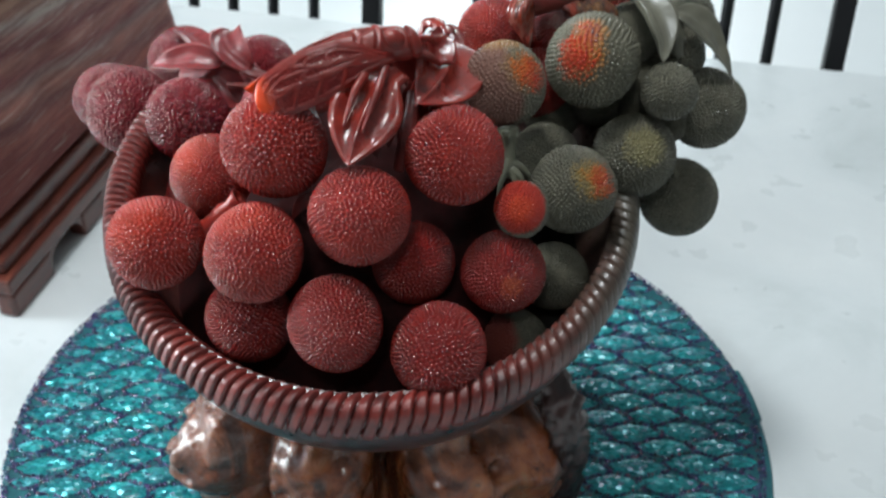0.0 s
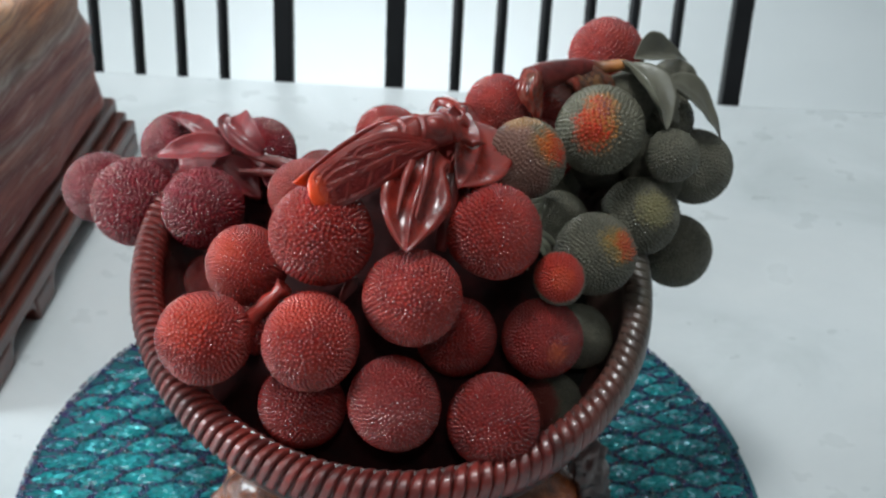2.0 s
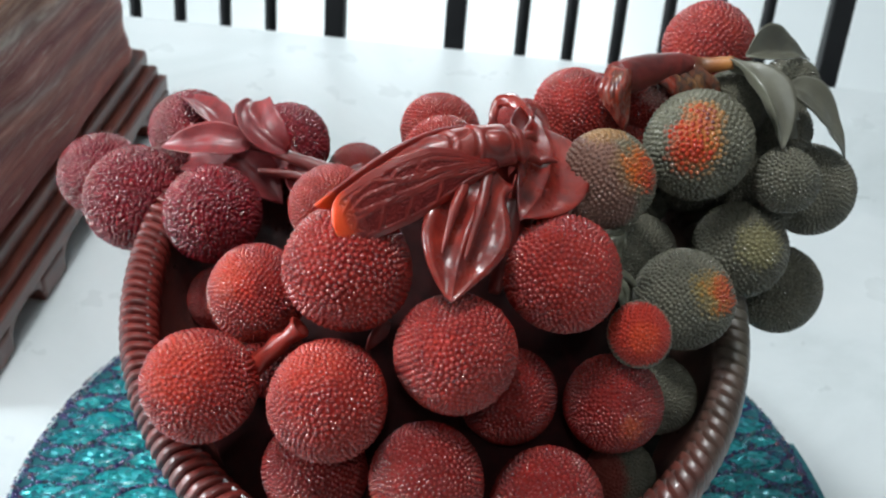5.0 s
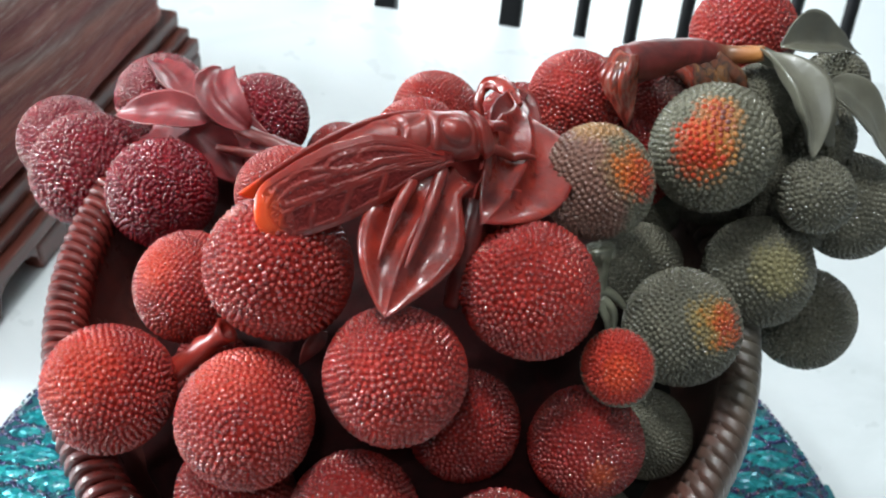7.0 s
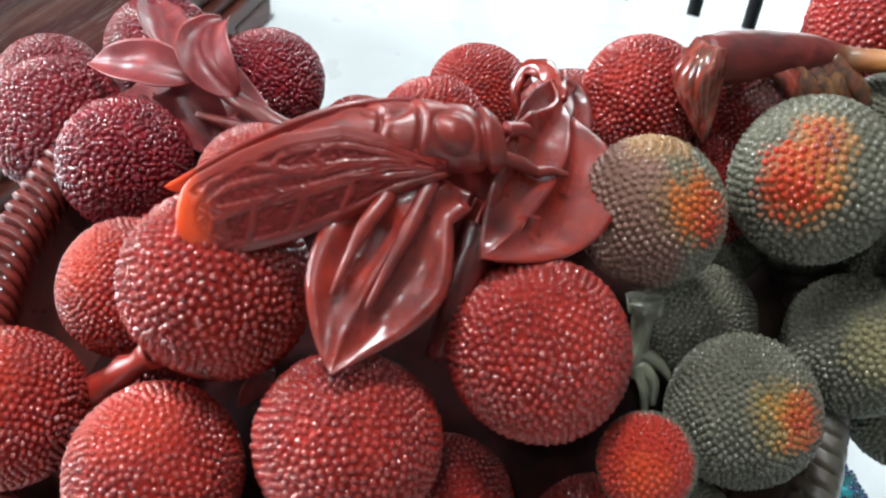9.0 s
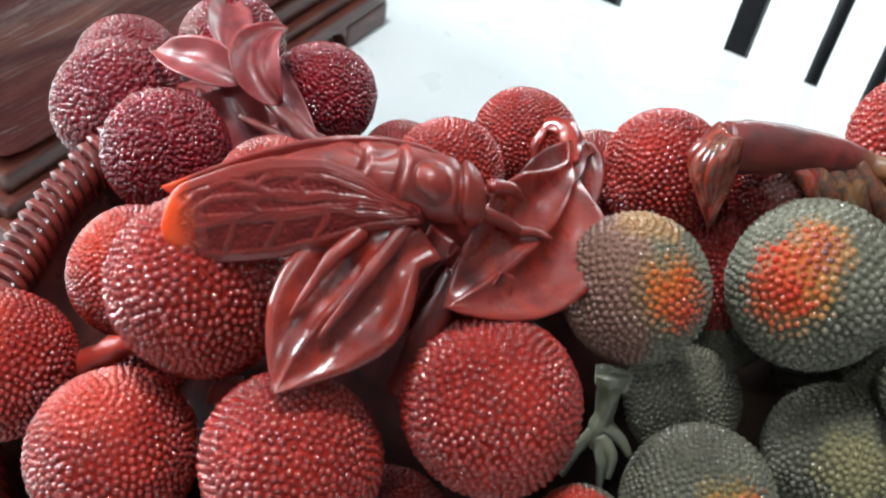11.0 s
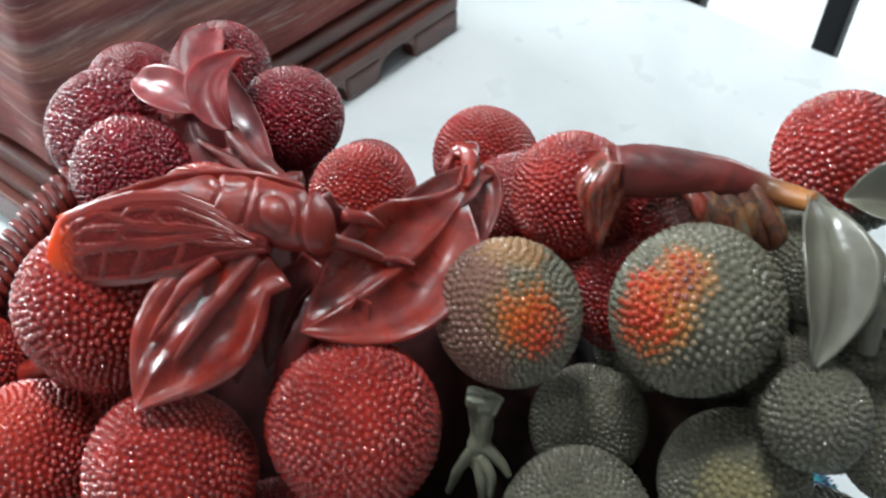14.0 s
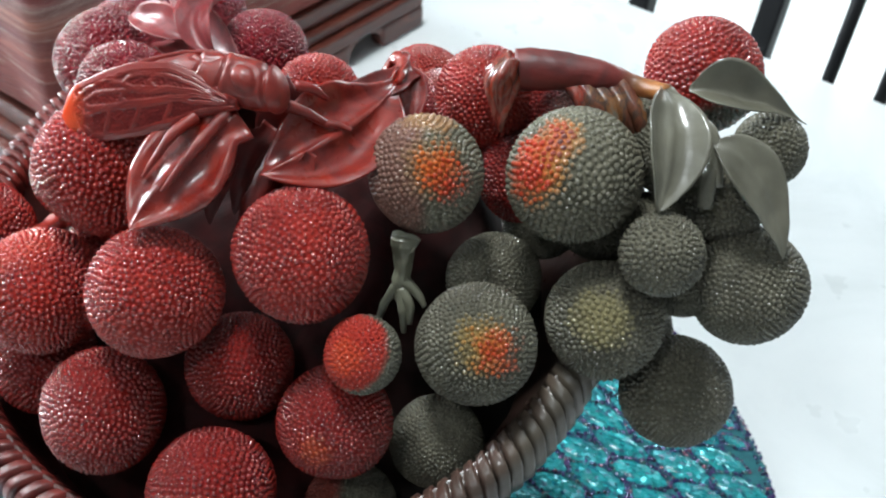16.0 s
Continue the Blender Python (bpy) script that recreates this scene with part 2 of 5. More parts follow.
def sequin_material():
    m = Mat("teal_sequins", 0.28, metal=0.35, coat=0.15)
    flat = m.scaled(m.pos, 0.55, 1.0, 1.0)
    cell = m.voronoi(760, "Color", flat)
    sep = m.n.new("ShaderNodeSeparateColor")
    m.l.new(cell, sep.inputs[0])
    base = m.ramp(m.noise(55, 4), [(0.3, (0.001, 0.12, 0.15)), (0.55, (0.002, 0.27, 0.29)), (0.75, (0.008, 0.44, 0.43))])
    c = m.mix(m.math("MULTIPLY_ADD", sep.outputs[0], 4.0, -2.9, clamp=True), base, (0.05, 0.52, 0.52))
    c = m.mix(m.math("MULTIPLY_ADD", sep.outputs[1], 4.0, -2.9, clamp=True), c, (0.004, 0.05, 0.12))
    c = m.mix(m.math("MULTIPLY", m.random(), 0.3), c, (0.003, 0.13, 0.17))
    m.colour(c)
    m.rough(m.math("MULTIPLY_ADD", sep.outputs[2], 0.34, 0.16))
    # every sequin lies at its own slant
    k = m.n.new("ShaderNodeVectorMath")
    k.operation = "MULTIPLY_ADD"
    m.l.new(cell, k.inputs[0])
    k.inputs[1].default_value, k.inputs[2].default_value = (1.3, 1.3, 0.0), (-0.65, -0.65, 1.0)
    u = m.n.new("ShaderNodeVectorMath")
    u.operation = "NORMALIZE"
    m.l.new(k.outputs[0], u.inputs[0])
    m.l.new(u.outputs[0], m.b.inputs["Normal"])
    return m.m


MAT_SEQUIN = sequin_material()


def bead_material():
    m = Mat("iridescent_beads", 0.18, metal=0.3, coat=0.4)
    m.colour(m.ramp(m.island(), [(0.0, (0.002, 0.004, 0.025)), (0.40, (0.006, 0.010, 0.085)), (0.62, (0.040, 0.012, 0.10)), (0.78, (0.008, 0.08, 0.16)), (0.90, (0.02, 0.16, 0.14)), (0.97, (0.14, 0.05, 0.08))]))
    return m.m


MAT_BEAD = bead_material()


def cloth_material():
    m = Mat("teal_cloth", 0.7)
    m.colour(m.ramp(m.noise(300, 3), [(0.3, (0.002, 0.075, 0.095)), (0.7, (0.005, 0.13, 0.15))]))
    m.bump(m.noise(900, 2), 0.4, 0.0006)
    return m.m


MAT_CLOTH = cloth_material()


def layered_stone():
    m = Mat("layered_stone", 0.5, spec=0.35)
    z = m.axis(m.pos, 0.023, 0.118, 1)
    w = m.math("ADD", z, m.math("MULTIPLY", m.math("SUBTRACT", m.noise(9, 3), 0.5), 0.020))
    w = m.math("ADD", w, m.math("MULTIPLY", m.math("SUBTRACT", m.noise(60, 5, None, 0.6), 0.5), 0.005))
    f = m.math("DIVIDE", m.math("SUBTRACT", w, 0.129), 0.112)
    c = m.ramp(f, [(0.0, (0.20, 0.05, 0.04)), (0.12, (0.30, 0.10, 0.075)), (0.20, (0.16, 0.055, 0.05)), (0.30, (0.34, 0.15, 0.11)), (0.36, (0.24, 0.17, 0.15)), (0.42, (0.20, 0.06, 0.055)), (0.50, (0.36, 0.17, 0.13)), (0.56, (0.17, 0.06, 0.06)),
                   (0.64, (0.33, 0.17, 0.14)), (0.70, (0.36, 0.34, 0.30)), (0.75, (0.30, 0.20, 0.15)), (0.84, (0.36, 0.22, 0.14)), (0.93, (0.42, 0.20, 0.10)), (1.0, (0.48, 0.29, 0.16))])
    streak = m.noise(18, 8, m.scaled(m.pos, 1.0, 0.8, 13.0), 0.75, 0.6)
    c = m.mix(m.math("MULTIPLY_ADD", streak, 9.0, -4.1, clamp=True), m.mix(0.58, c, (0.10, 0.020, 0.021)), c)
    fine = m.noise(24, 7, m.scaled(m.pos, 1.0, 0.7, 20.0), 0.75, 0.4)
    c = m.mix(m.math("MULTIPLY", m.math("MULTIPLY_ADD", fine, 14.0, -7.9, clamp=True), 0.7), c, (0.42, 0.36, 0.32))
    c = m.mix(1.0, c, (1.46, 1.26, 1.24), "MULTIPLY")
    m.colour(c)
    m.bump(m.math("ADD", streak, fine), 0.5, 0.003)
    return m.m


MAT_LAYERS = layered_stone()


def dark_wood():
    m = Mat("dark_rosewood", 0.34, coat=0.3)
    g = m.noise(18, 6, m.scaled(m.pos, 8.0, 0.8, 8.0), 0.6, 0.8)
    m.colour(m.ramp(g, [(0.3, (0.050, 0.013, 0.010)), (0.55, (0.105, 0.026, 0.017)), (0.8, (0.17, 0.044, 0.025))]))
    m.bump(g, 0.12, 0.001)
    return m.m


MAT_WOOD = dark_wood()


def simple(name, a, b, scale, rough, bump=0.05):
    m = Mat(name, rough)
    m.colour(m.ramp(m.noise(scale, 5), [(0.3, a), (0.7, b)]))
    m.bump(m.noise(scale * 12, 3), bump, 0.001)
    return m.m


MAT_BLACK = simple("black_lacquer", (0.004, 0.004, 0.005), (0.008, 0.008, 0.009), 12, 0.5)
MAT_BLACK.node_tree.nodes["Principled BSDF"].inputs["Specular IOR Level"].default_value = 0.25
# unseen walls and ceiling, toned down to cut the light they throw back
MAT_WALL = simple("grey_wall_paint", (0.19, 0.195, 0.20), (0.23, 0.235, 0.24), 2.0, 0.85)
MAT_CEILING = simple("grey_ceiling_paint", (0.40, 0.41, 0.41), (0.44, 0.445, 0.445), 2.0, 0.85)
MAT_FLOOR = simple("pale_floor_tile", (0.76, 0.78, 0.78), (0.81, 0.825, 0.82), 1.5, 0.35, 0.02)


# ---- mesh helpers ----
def solid(verts, faces, smooth=True):
    me = bpy.data.meshes.new("mesh")
    me.from_pydata([tuple(map(float, v)) for v in verts], [], faces)
    if smooth:
        me.polygons.foreach_set("use_smooth", [True] * len(me.polygons))
    me.update()
    return me


def from_bm(bm, smooth=False):
    me = bpy.data.meshes.new("mesh")
    bm.normal_update()
    bm.to_mesh(me)
    bm.free()
    if smooth:
        me.polygons.foreach_set("use_smooth", [True] * len(me.polygons))
    return me


def part(name, me, material, parent, label="", m=None):
    """One mesh object under a thing or a part; the mesh is given in the world's metres unless m places it."""
    ob = new(name, me)
    if not me.materials:
        me.materials.append(material)
    elif me.materials[0] != material:
        ob.material_slots[0].link, ob.material_slots[0].material = "OBJECT", material
    if parent is not None:
        ob.parent = parent
        if parent.type == "EMPTY":
            ob.matrix_parent_inverse = parent.matrix_basis.inverted()
    if m is not None:
        ob.matrix_basis = m
    return tagged(ob, label)


def thing(name, base, label, category, group="", kind=""):
    ob = new(name)
    ob.empty_display_size = 0.02
    ob.matrix_basis = Matrix.Translation(base)
    return tagged(ob, label, category, group, kind)


def box(x0, x1, y0, y1, z0, z1, bevel=0.0, seg=2):
    bm = bmesh.new()
    bmesh.ops.create_cube(bm, size=1)
    for v in bm.verts:
        v.co = Vector(((x0 + x1) / 2 + v.co.x * (x1 - x0), (y0 + y1) / 2 + v.co.y * (y1 - y0), (z0 + z1) / 2 + v.co.z * (z1 - z0)))
    if bevel:
        bmesh.ops.bevel(bm, geom=bm.edges[:], offset=bevel, segments=seg, profile=0.6, affect="EDGES")
    return from_bm(bm)


def moved(me, m):
    me.transform(m)
    return me


def tube(points, radii, seg=10, steps=6, squash=1.0, rough=0.0):
    """A tapered round twig along a smooth line."""
    p = [Vector(q) for q in points]
    line, rad = [], []
    for i in range(len(p) - 1):
        a, b, c, d = p[max(i - 1, 0)], p[i], p[i + 1], p[min(i + 2, len(p) - 1)]
        for k in range(steps):
            t = k / steps
            line.append(0.5 * (2 * b + (c - a) * t + (2 * a - 5 * b + 4 * c - d) * t * t + (3 * b - a - 3 * c + d) * t ** 3))
            rad.append(radii[i] * (1 - t) + radii[i + 1] * t)
    line.append(p[-1])
    rad.append(radii[-1])
    verts, faces = [], []
    side = None
    for i, q in enumerate(line):
        way = (line[min(i + 1, len(line) - 1)] - line[max(i - 1, 0)]).normalized()
        side = (way.orthogonal() if side is None else side - way * side.dot(way)).normalized()
        up = way.cross(side)
        for k in range(seg):
            a = 2 * math.pi * k / seg
            r = rad[i] * (1 + rough * noise.noise(q * 260 + Vector((k, 0, 0))))
            verts.append(q + side * math.cos(a) * r + up * math.sin(a) * r * squash)
    for i in range(len(line) - 1):
        for k in range(seg):
            j = (k + 1) % seg
            faces.append((i * seg + k, i * seg + j, (i + 1) * seg + j, (i + 1) * seg + k))
    for end, q in ((0, line[0]), (len(line) - 1, line[-1])):
        verts.append(q)
        c = len(verts) - 1
        for k in range(seg):
            j = (k + 1) % seg
            faces.append((c, end * seg + j, end * seg + k) if end == 0 else (c, end * seg + k, end * seg + j))
    return solid(verts, faces)


def leaf(base, mid, tip, n0, n1, width, cup=0.35, thick=0.0016, wave=0.0, nu=26, nv=18, power=0.8, fold=0.0, stalk=0.12, droop=0.15, crease=0.40, hollow=0.10, blunt=0.85, skew=0.0):
    """A carved leaf along a bent line; its face turns from n0 to n1; cup lifts the edges, fold lifts one side more."""
    base, mid, tip, n0, n1 = map(Vector, (base, mid, tip, n0, n1))
    verts, faces = [], []
    for top in (1, 0):
        for i in range(nu + 1):
            u = i / nu
            q = base * (1 - u) ** 2 + mid * 2 * u * (1 - u) + tip * u * u
            way = ((mid - base) * (1 - u) + (tip - mid) * u).normalized()
            n = n0.lerp(n1, u)
            n = (n - way * n.dot(way)).normalized()
            s = way.cross(n)
            half = width / 2 * max(stalk * (1 - u), max(math.sin(math.pi * u ** power), 0.0) ** blunt * (1 - 0.25 * u))
            edge = thick * (0.35 + 0.65 * min(1.0, half / (width * 0.3)))
            for k in range(nv + 1):
                v = 2 * k / nv - 1
                a = abs(v)
                lift = cup * half * (v * v) + fold * half * v + crease * half * (math.sqrt(v * v + 0.004) - 0.063) - hollow * half * 4 * a * (1 - a)
                lift += wave * math.sin(u * 9 + v * 2.2) * a - droop * half * max(0.0, a - 0.72) ** 2 * 8
                lift += 0.0009 * noise.noise((q + s * half * v) * 130) * min(1, half / (width * 0.25))
                th = edge * (1 - 0.55 * v * v)
                wide = half * (1 + (skew if v > 0 else -skew))
                verts.append(q + s * wide * v + n * (lift + (th / 2 if top else -th / 2)))
    row, lay = nv + 1, (nu + 1) * (nv + 1)
    for i in range(nu):
        for k in range(nv):
            a = i * row + k
            faces.append((a, a + 1, a + row + 1, a + row))
            faces.append((lay + a, lay + a + row, lay + a + row + 1, lay + a + 1))
    rim = [k for k in range(row)] + [i * row + nv for i in range(1, nu + 1)] + [nu * row + k for k in range(nv - 1, -1, -1)] + [i * row for i in range(nu - 1, 0, -1)]
    for a, b in zip(rim, rim[1:] + rim[:1]):
        faces.append((b, a, lay + a, lay + b))
    return solid(verts, faces)


# ---- the room ----
X0, X1, Y0, Y1, Z0, Z1 = -2.9, 2.9, -2.4, 4.4, -0.75, 1.95
T = 0.12
floor = part("floor", box(X0 - T, X1 + T, Y0 - T, Y1 + T, Z0 - 0.1, Z0), MAT_FLOOR, None)
tagged(floor, "pale glossy tiled floor, bright with daylight", "floor", kind="structure")
ceiling = part("ceiling", box(X0 - T, X1 + T, Y0 - T, Y1 + T, Z1, Z1 + 0.1), MAT_CEILING, None)
tagged(ceiling, "plain grey painted ceiling, out of view", "ceiling", kind="structure")


def wall(name, boxes):
    bm = bmesh.new()
    for b in boxes:
        me = box(*b)
        bm.from_mesh(me)
        bpy.data.meshes.remove(me)
    return tagged(part(name, from_bm(bm), MAT_WALL, None), "plain grey painted wall, out of view", "wall", kind="structure")


wall("wall_south", [(X0 - T, X1 + T, Y0 - T, Y0, Z0, Z1)])
wall("wall_east", [(X1, X1 + T, Y0, Y1, Z0, Z1)])
wall("wall_north", [(X0 - T, -0.4, Y1, Y1 + T, Z0, Z1), (1.8, X1 + T, Y1, Y1 + T, Z0, Z1), (-0.4, 1.8, Y1, Y1 + T, Z0, 0.0), (-0.4, 1.8, Y1, Y1 + T, 1.5, Z1)])
wall("wall_west", [(X0 - T, X0, Y0, -0.2, Z0, Z1), (X0 - T, X0, 1.4, Y1, Z0, Z1), (X0 - T, X0, -0.2, 1.4, Z0, 0.2), (X0 - T, X0, -0.2, 1.4, 1.5, Z1)])


def window(name, lo, hi):
    """A framed pane in a wall's opening."""
    w = tagged(new(name), "grey framed window letting in daylight, out of view", "window", kind="structure")
    (x0, y0, z0), (x1, y1, z1) = lo, hi
    f, along_x = 0.05, (x1 - x0) > (y1 - y0)
    part("window_frame", box(x0, x1, y0, y1, z0, z0 + f, 0.004), MAT_WALL, w)
    part("window_frame", box(x0, x1, y0, y1, z1 - f, z1, 0.004), MAT_WALL, w)
    for k in (0, 0.5, 1):
        if along_x:
            c = x0 + f / 2 + (x1 - x0 - f) * k
            part("window_frame", box(c - f / 2, c + f / 2, y0 + 0.004, y1 - 0.004, z0 + f, z1 - f, 0.004), MAT_WALL, w)
        else:
            c = y0 + f / 2 + (y1 - y0 - f) * k
            part("window_frame", box(x0 + 0.004, x1 - 0.004, c - f / 2, c + f / 2, z0 + f, z1 - f, 0.004), MAT_WALL, w)


window("window_1", (-0.4, Y1 + 0.04, 0.0), (1.8, Y1 + 0.09, 1.5))
window("window_2", (X0 - 0.09, -0.2, 0.2), (X0 - 0.04, 1.4, 1.5))

lamp = new("ceiling_lamp")
part("housing", box(-0.14, 0.14, -0.14, 0.14, 0.0, 0.05, 0.006), MAT_BLACK, lamp)
tagged(lamp, "assumed flat square ceiling lamp, switched on", "lamp", "ceiling lamps")
lamp.matrix_basis = Matrix.Translation((-0.35, 0.45, 1.899))
# a second housing, added for the fill lamp
copy_thing(lamp, Matrix.Translation((-0.15, -0.85, 1.899)))

# ---- the table: its far edge runs slightly askew to the camera's first line ----
TURN = -0.1834
EDGE = Vector((0.0, 0.8693, 0.0))
TABLE = Matrix.Translation(EDGE) @ Matrix.Rotation(TURN, 4, "Z")
table = thing("dining_table", (0, 0.2, -0.75), "long white marble dining table top, softly polished", "table")
part("tabletop", moved(box(-0.95, 0.95, -1.35, 0.0, -0.03, 0.0, 0.004), TABLE), MAT_MARBLE, table)
for x, y in ((-0.85, -1.25), (0.85, -1.25), (-0.85, -0.1), (0.85, -0.1)):
    part("leg", moved(box(x - 0.03, x + 0.03, y - 0.03, y + 0.03, -0.75, -0.0302, 0.004), TABLE), MAT_BLACK, table)


# ---- black chairs behind the table ----
RAKE = radians(11)


def chair():
    """A spindle-back chair; the origin lies on its back's middle line at the tabletop's height."""
    c = new("dining_chair")
    half, lift, low = 0.156, 0.38, -0.34
    rake = Matrix.Rotation(-RAKE, 4, "X")
    for s in (-1, 1):
        part("back_post", moved(box(s * half - 0.0085, s * half + 0.0085, 0.0, 0.018, low, lift, 0.002), rake), MAT_BLACK, c)
    for k in range(6):
        x = (k - 2.5) * 0.0398
        bm = bmesh.new()
        bmesh.ops.create_cone(bm, cap_ends=True, segments=12, radius1=0.0052, radius2=0.0052, depth=lift - low - 0.08)
        bmesh.ops.translate(bm, verts=bm.verts, vec=(x, 0.009, (lift + low) / 2))
        part("spindle", moved(from_bm(bm, True), rake), MAT_BLACK, c)
    part("top_rail", moved(box(-half + 0.0086, half - 0.0086, 0.001, 0.017, lift - 0.04, lift - 0.001, 0.004), rake), MAT_BLACK, c)
    part("lower_rail", moved(box(-half + 0.0086, half - 0.0086, 0.001, 0.017, low + 0.001, low + 0.04, 0.004), rake), MAT_BLACK, c)
    part("seat", box(-0.19, 0.19, -0.44, -0.045, -0.345, -0.31, 0.010), MAT_BLACK, c)
    for s in (-1, 1):
        part("leg", box(s * 0.15 - 0.014, s * 0.15 + 0.014, -0.42, -0.39, -0.75, -0.3451, 0.003), MAT_BLACK, c)
        part("leg", box(s * 0.15 - 0.014, s * 0.15 + 0.014, -0.09, -0.06, -0.75, -0.3451, 0.003), MAT_BLACK, c)
    return tagged(c, "black lacquered chair with thin upright spindles behind the table", "chair", "chairs behind the table")


one = chair()
one.matrix_basis = TABLE @ Matrix.Translation((0.1917, 0.031, 0))
copy_thing(one, TABLE @ Matrix.Translation((-0.2231, 0.031, 0)))


# ---- the layered stone on its wooden stand ----
CORNER = Vector((-0.236, 0.465, 0))
BLOCK = Matrix.Translation(CORNER) @ Matrix.Rotation(math.atan2(-0.060, 0.305), 4, "Z")
# local: y along the long side, -x into the block
stand = thing("carved_wood_stand", CORNER, "stepped dark rosewood stand with carved openings under a stone", "stand")
LONG, DEEP = 0.306, 0.17


def tier(name, inset, z0, z1, bevel):
    part(name, moved(box(-DEEP + inset, -inset, inset, LONG - inset * 0.25, z0, z1, bevel, 3), BLOCK), MAT_WOOD, stand)


tier("upper_step", 0.012, 0.0345, 0.047, 0.003)
tier("middle_step", 0.006, 0.0265, 0.0344, 0.0025)


def footing():
    """The lowest tier: a rail on feet, with rounded openings between them on the long sides."""
    for x0, x1 in ((-0.012, 0.0), (-DEEP, -DEEP + 0.012)):
        feet = [(0.0, 0.045), (0.085, 0.115), (0.1985, 0.2285), (0.262, LONG)]
        for y0, y1 in feet:
            part("foot", moved(box(x0, x1, y0, y1, 0.0, 0.0165, 0.0025), BLOCK), MAT_WOOD, stand)
        part("apron", moved(box(x0 + 0.0005, x1 - 0.0005, 0.0, LONG, 0.0166, 0.0264, 0.0015), BLOCK), MAT_WOOD, stand)
        for (a, b), (c, d) in zip(feet, feet[1:]):
            for y, s in ((b, 1), (c, -1)):
                bm = bmesh.new()
                pts = [(0, 0.0165), (0, 0.004)] + [(s * 0.013 * (1 - math.cos(q)), 0.004 + 0.0125 * math.sin(q)) for q in (0.5, 1.0, 1.57)]
                lo = [bm.verts.new((x0 + 0.001, y + p, z)) for p, z in pts]
                hi = [bm.verts.new((x1 - 0.001, y + p, z)) for p, z in pts]
                bm.faces.new(lo), bm.faces.new(hi[::-1])
                for i in range(len(pts)):
                    j = (i + 1) % len(pts)
                    bm.faces.new((lo[j], lo[i], hi[i], hi[j]))
                bmesh.ops.recalc_face_normals(bm, faces=bm.faces)
                part("bracket", moved(from_bm(bm), BLOCK), MAT_WOOD, stand)
    for y0, y1 in ((0.0, 0.012), (LONG - 0.012, LONG)):
        part("end_apron", moved(box(-DEEP + 0.0121, -0.0121, y0, y1, 0.008, 0.0263, 0.0015), BLOCK), MAT_WOOD, stand)


footing()


def layered_block():
    """A block of banded stone with uneven faces and a top that slopes along the layers."""
    bm = bmesh.new()
    bmesh.ops.create_cube(bm, size=2)
    bmesh.ops.subdivide_edges(bm, edges=bm.edges[:], cuts=26, use_grid_fill=True)
    for v in bm.verts:
        p = v.co.copy()
        r = Vector((p.x, p.y, p.z))
        # round the edges
        k = (abs(p.x) ** 20 + abs(p.y) ** 20 + abs(p.z) ** 20) ** (1 / 20)
        r /= k
        h = (r.z + 1) / 2
        x = -DEEP / 2 + r.x * (DEEP / 2 - 0.013 - 0.004 * h * h)
        y = LONG / 2 - 0.004 + r.y * (LONG / 2 - 0.016 - 0.003 * h * h)
        # the top rises gently to the near end
        z = 0.0472 + h * (0.110 + 0.16 * (0.285 - y) + 0.004 * math.sin(y * 16))
        q = Vector((x, y, z))
        b = 0.004 * noise.noise(q * 22) + 0.0020 * noise.noise(Vector((x * 30, y * 30, z * 140)))
        out = Vector((r.x, r.y, max(r.z, 0.0) * 0.6))
        v.co = q + out * b * (1 if h > 0.03 else 0)
    return moved(from_bm(bm, True), BLOCK)


block = part("banded_stone_block", layered_block(), MAT_LAYERS, None)
tagged(block, "polished stone block banded tan, grey and brick-red on wooden stand", "stone")

# ---- the round placemat ----
MAT_C = Vector((-0.013, 0.387, 0))
MAT_R = 0.195
mat = thing("round_placemat", MAT_C, "round teal sequined placemat with dark bead outlines", "placemat")


def disc(radius, z0, z1, centre, seg=120):
    bm = bmesh.new()
    bmesh.ops.create_cone(bm, cap_ends=True, segments=seg, radius1=radius, radius2=radius - 0.001, depth=z1 - z0)
    bmesh.ops.translate(bm, verts=bm.verts, vec=(centre.x, centre.y, (z0 + z1) / 2))
    return from_bm(bm)


part("backing", disc(0.1945, 0.0002, 0.0018, MAT_C + Vector((0.0045, -0.003, 0))), MAT_CLOTH, mat)
part("cloth", disc(MAT_R, 0.0019, 0.0034, MAT_C), MAT_CLOTH, mat, "dark teal cloth under the sequins")


def tab():
    """A short cloth band that follows the mat's edge."""
    verts, faces, n = [], [], 12
    for i in range(n + 1):
        a = radians(1.6 + 11.0 * i / n)
        for r, z in ((MAT_R - 0.004, 0.0008), (MAT_R + 0.0042, 0.0006), (MAT_R + 0.0042, 0.0024), (MAT_R - 0.004, 0.0036)):
            verts.append(MAT_C + Vector((r * math.cos(a), r * math.sin(a), z)))
    for i in range(n):
        for k in range(4):
            j = (k + 1) % 4
            faces.append((i * 4 + k, i * 4 + j, i * 4 + 4 + j, i * 4 + 4 + k)[::-1])
    faces += [(0, 1, 2, 3), (4 * n + 3, 4 * n + 2, 4 * n + 1, 4 * n)]
    return solid(verts, faces, False)


part("tab", tab(), MAT_CLOTH, mat, "plain teal cloth tab at the edge")
PITCH_X, PITCH_Y = 0.0285, 0.0118


def lens_points(n):
    """The outline of one scale: a pointed oval."""
    pts = []
    for i in range(n):
        a = 2 * math.pi * i / n
        x = math.cos(a)
        pts.append((x * 0.0156, math.copysign(max(1 - abs(x) ** 1.8, 0) ** 0.80, math.sin(a)) * 0.0065))
    return pts


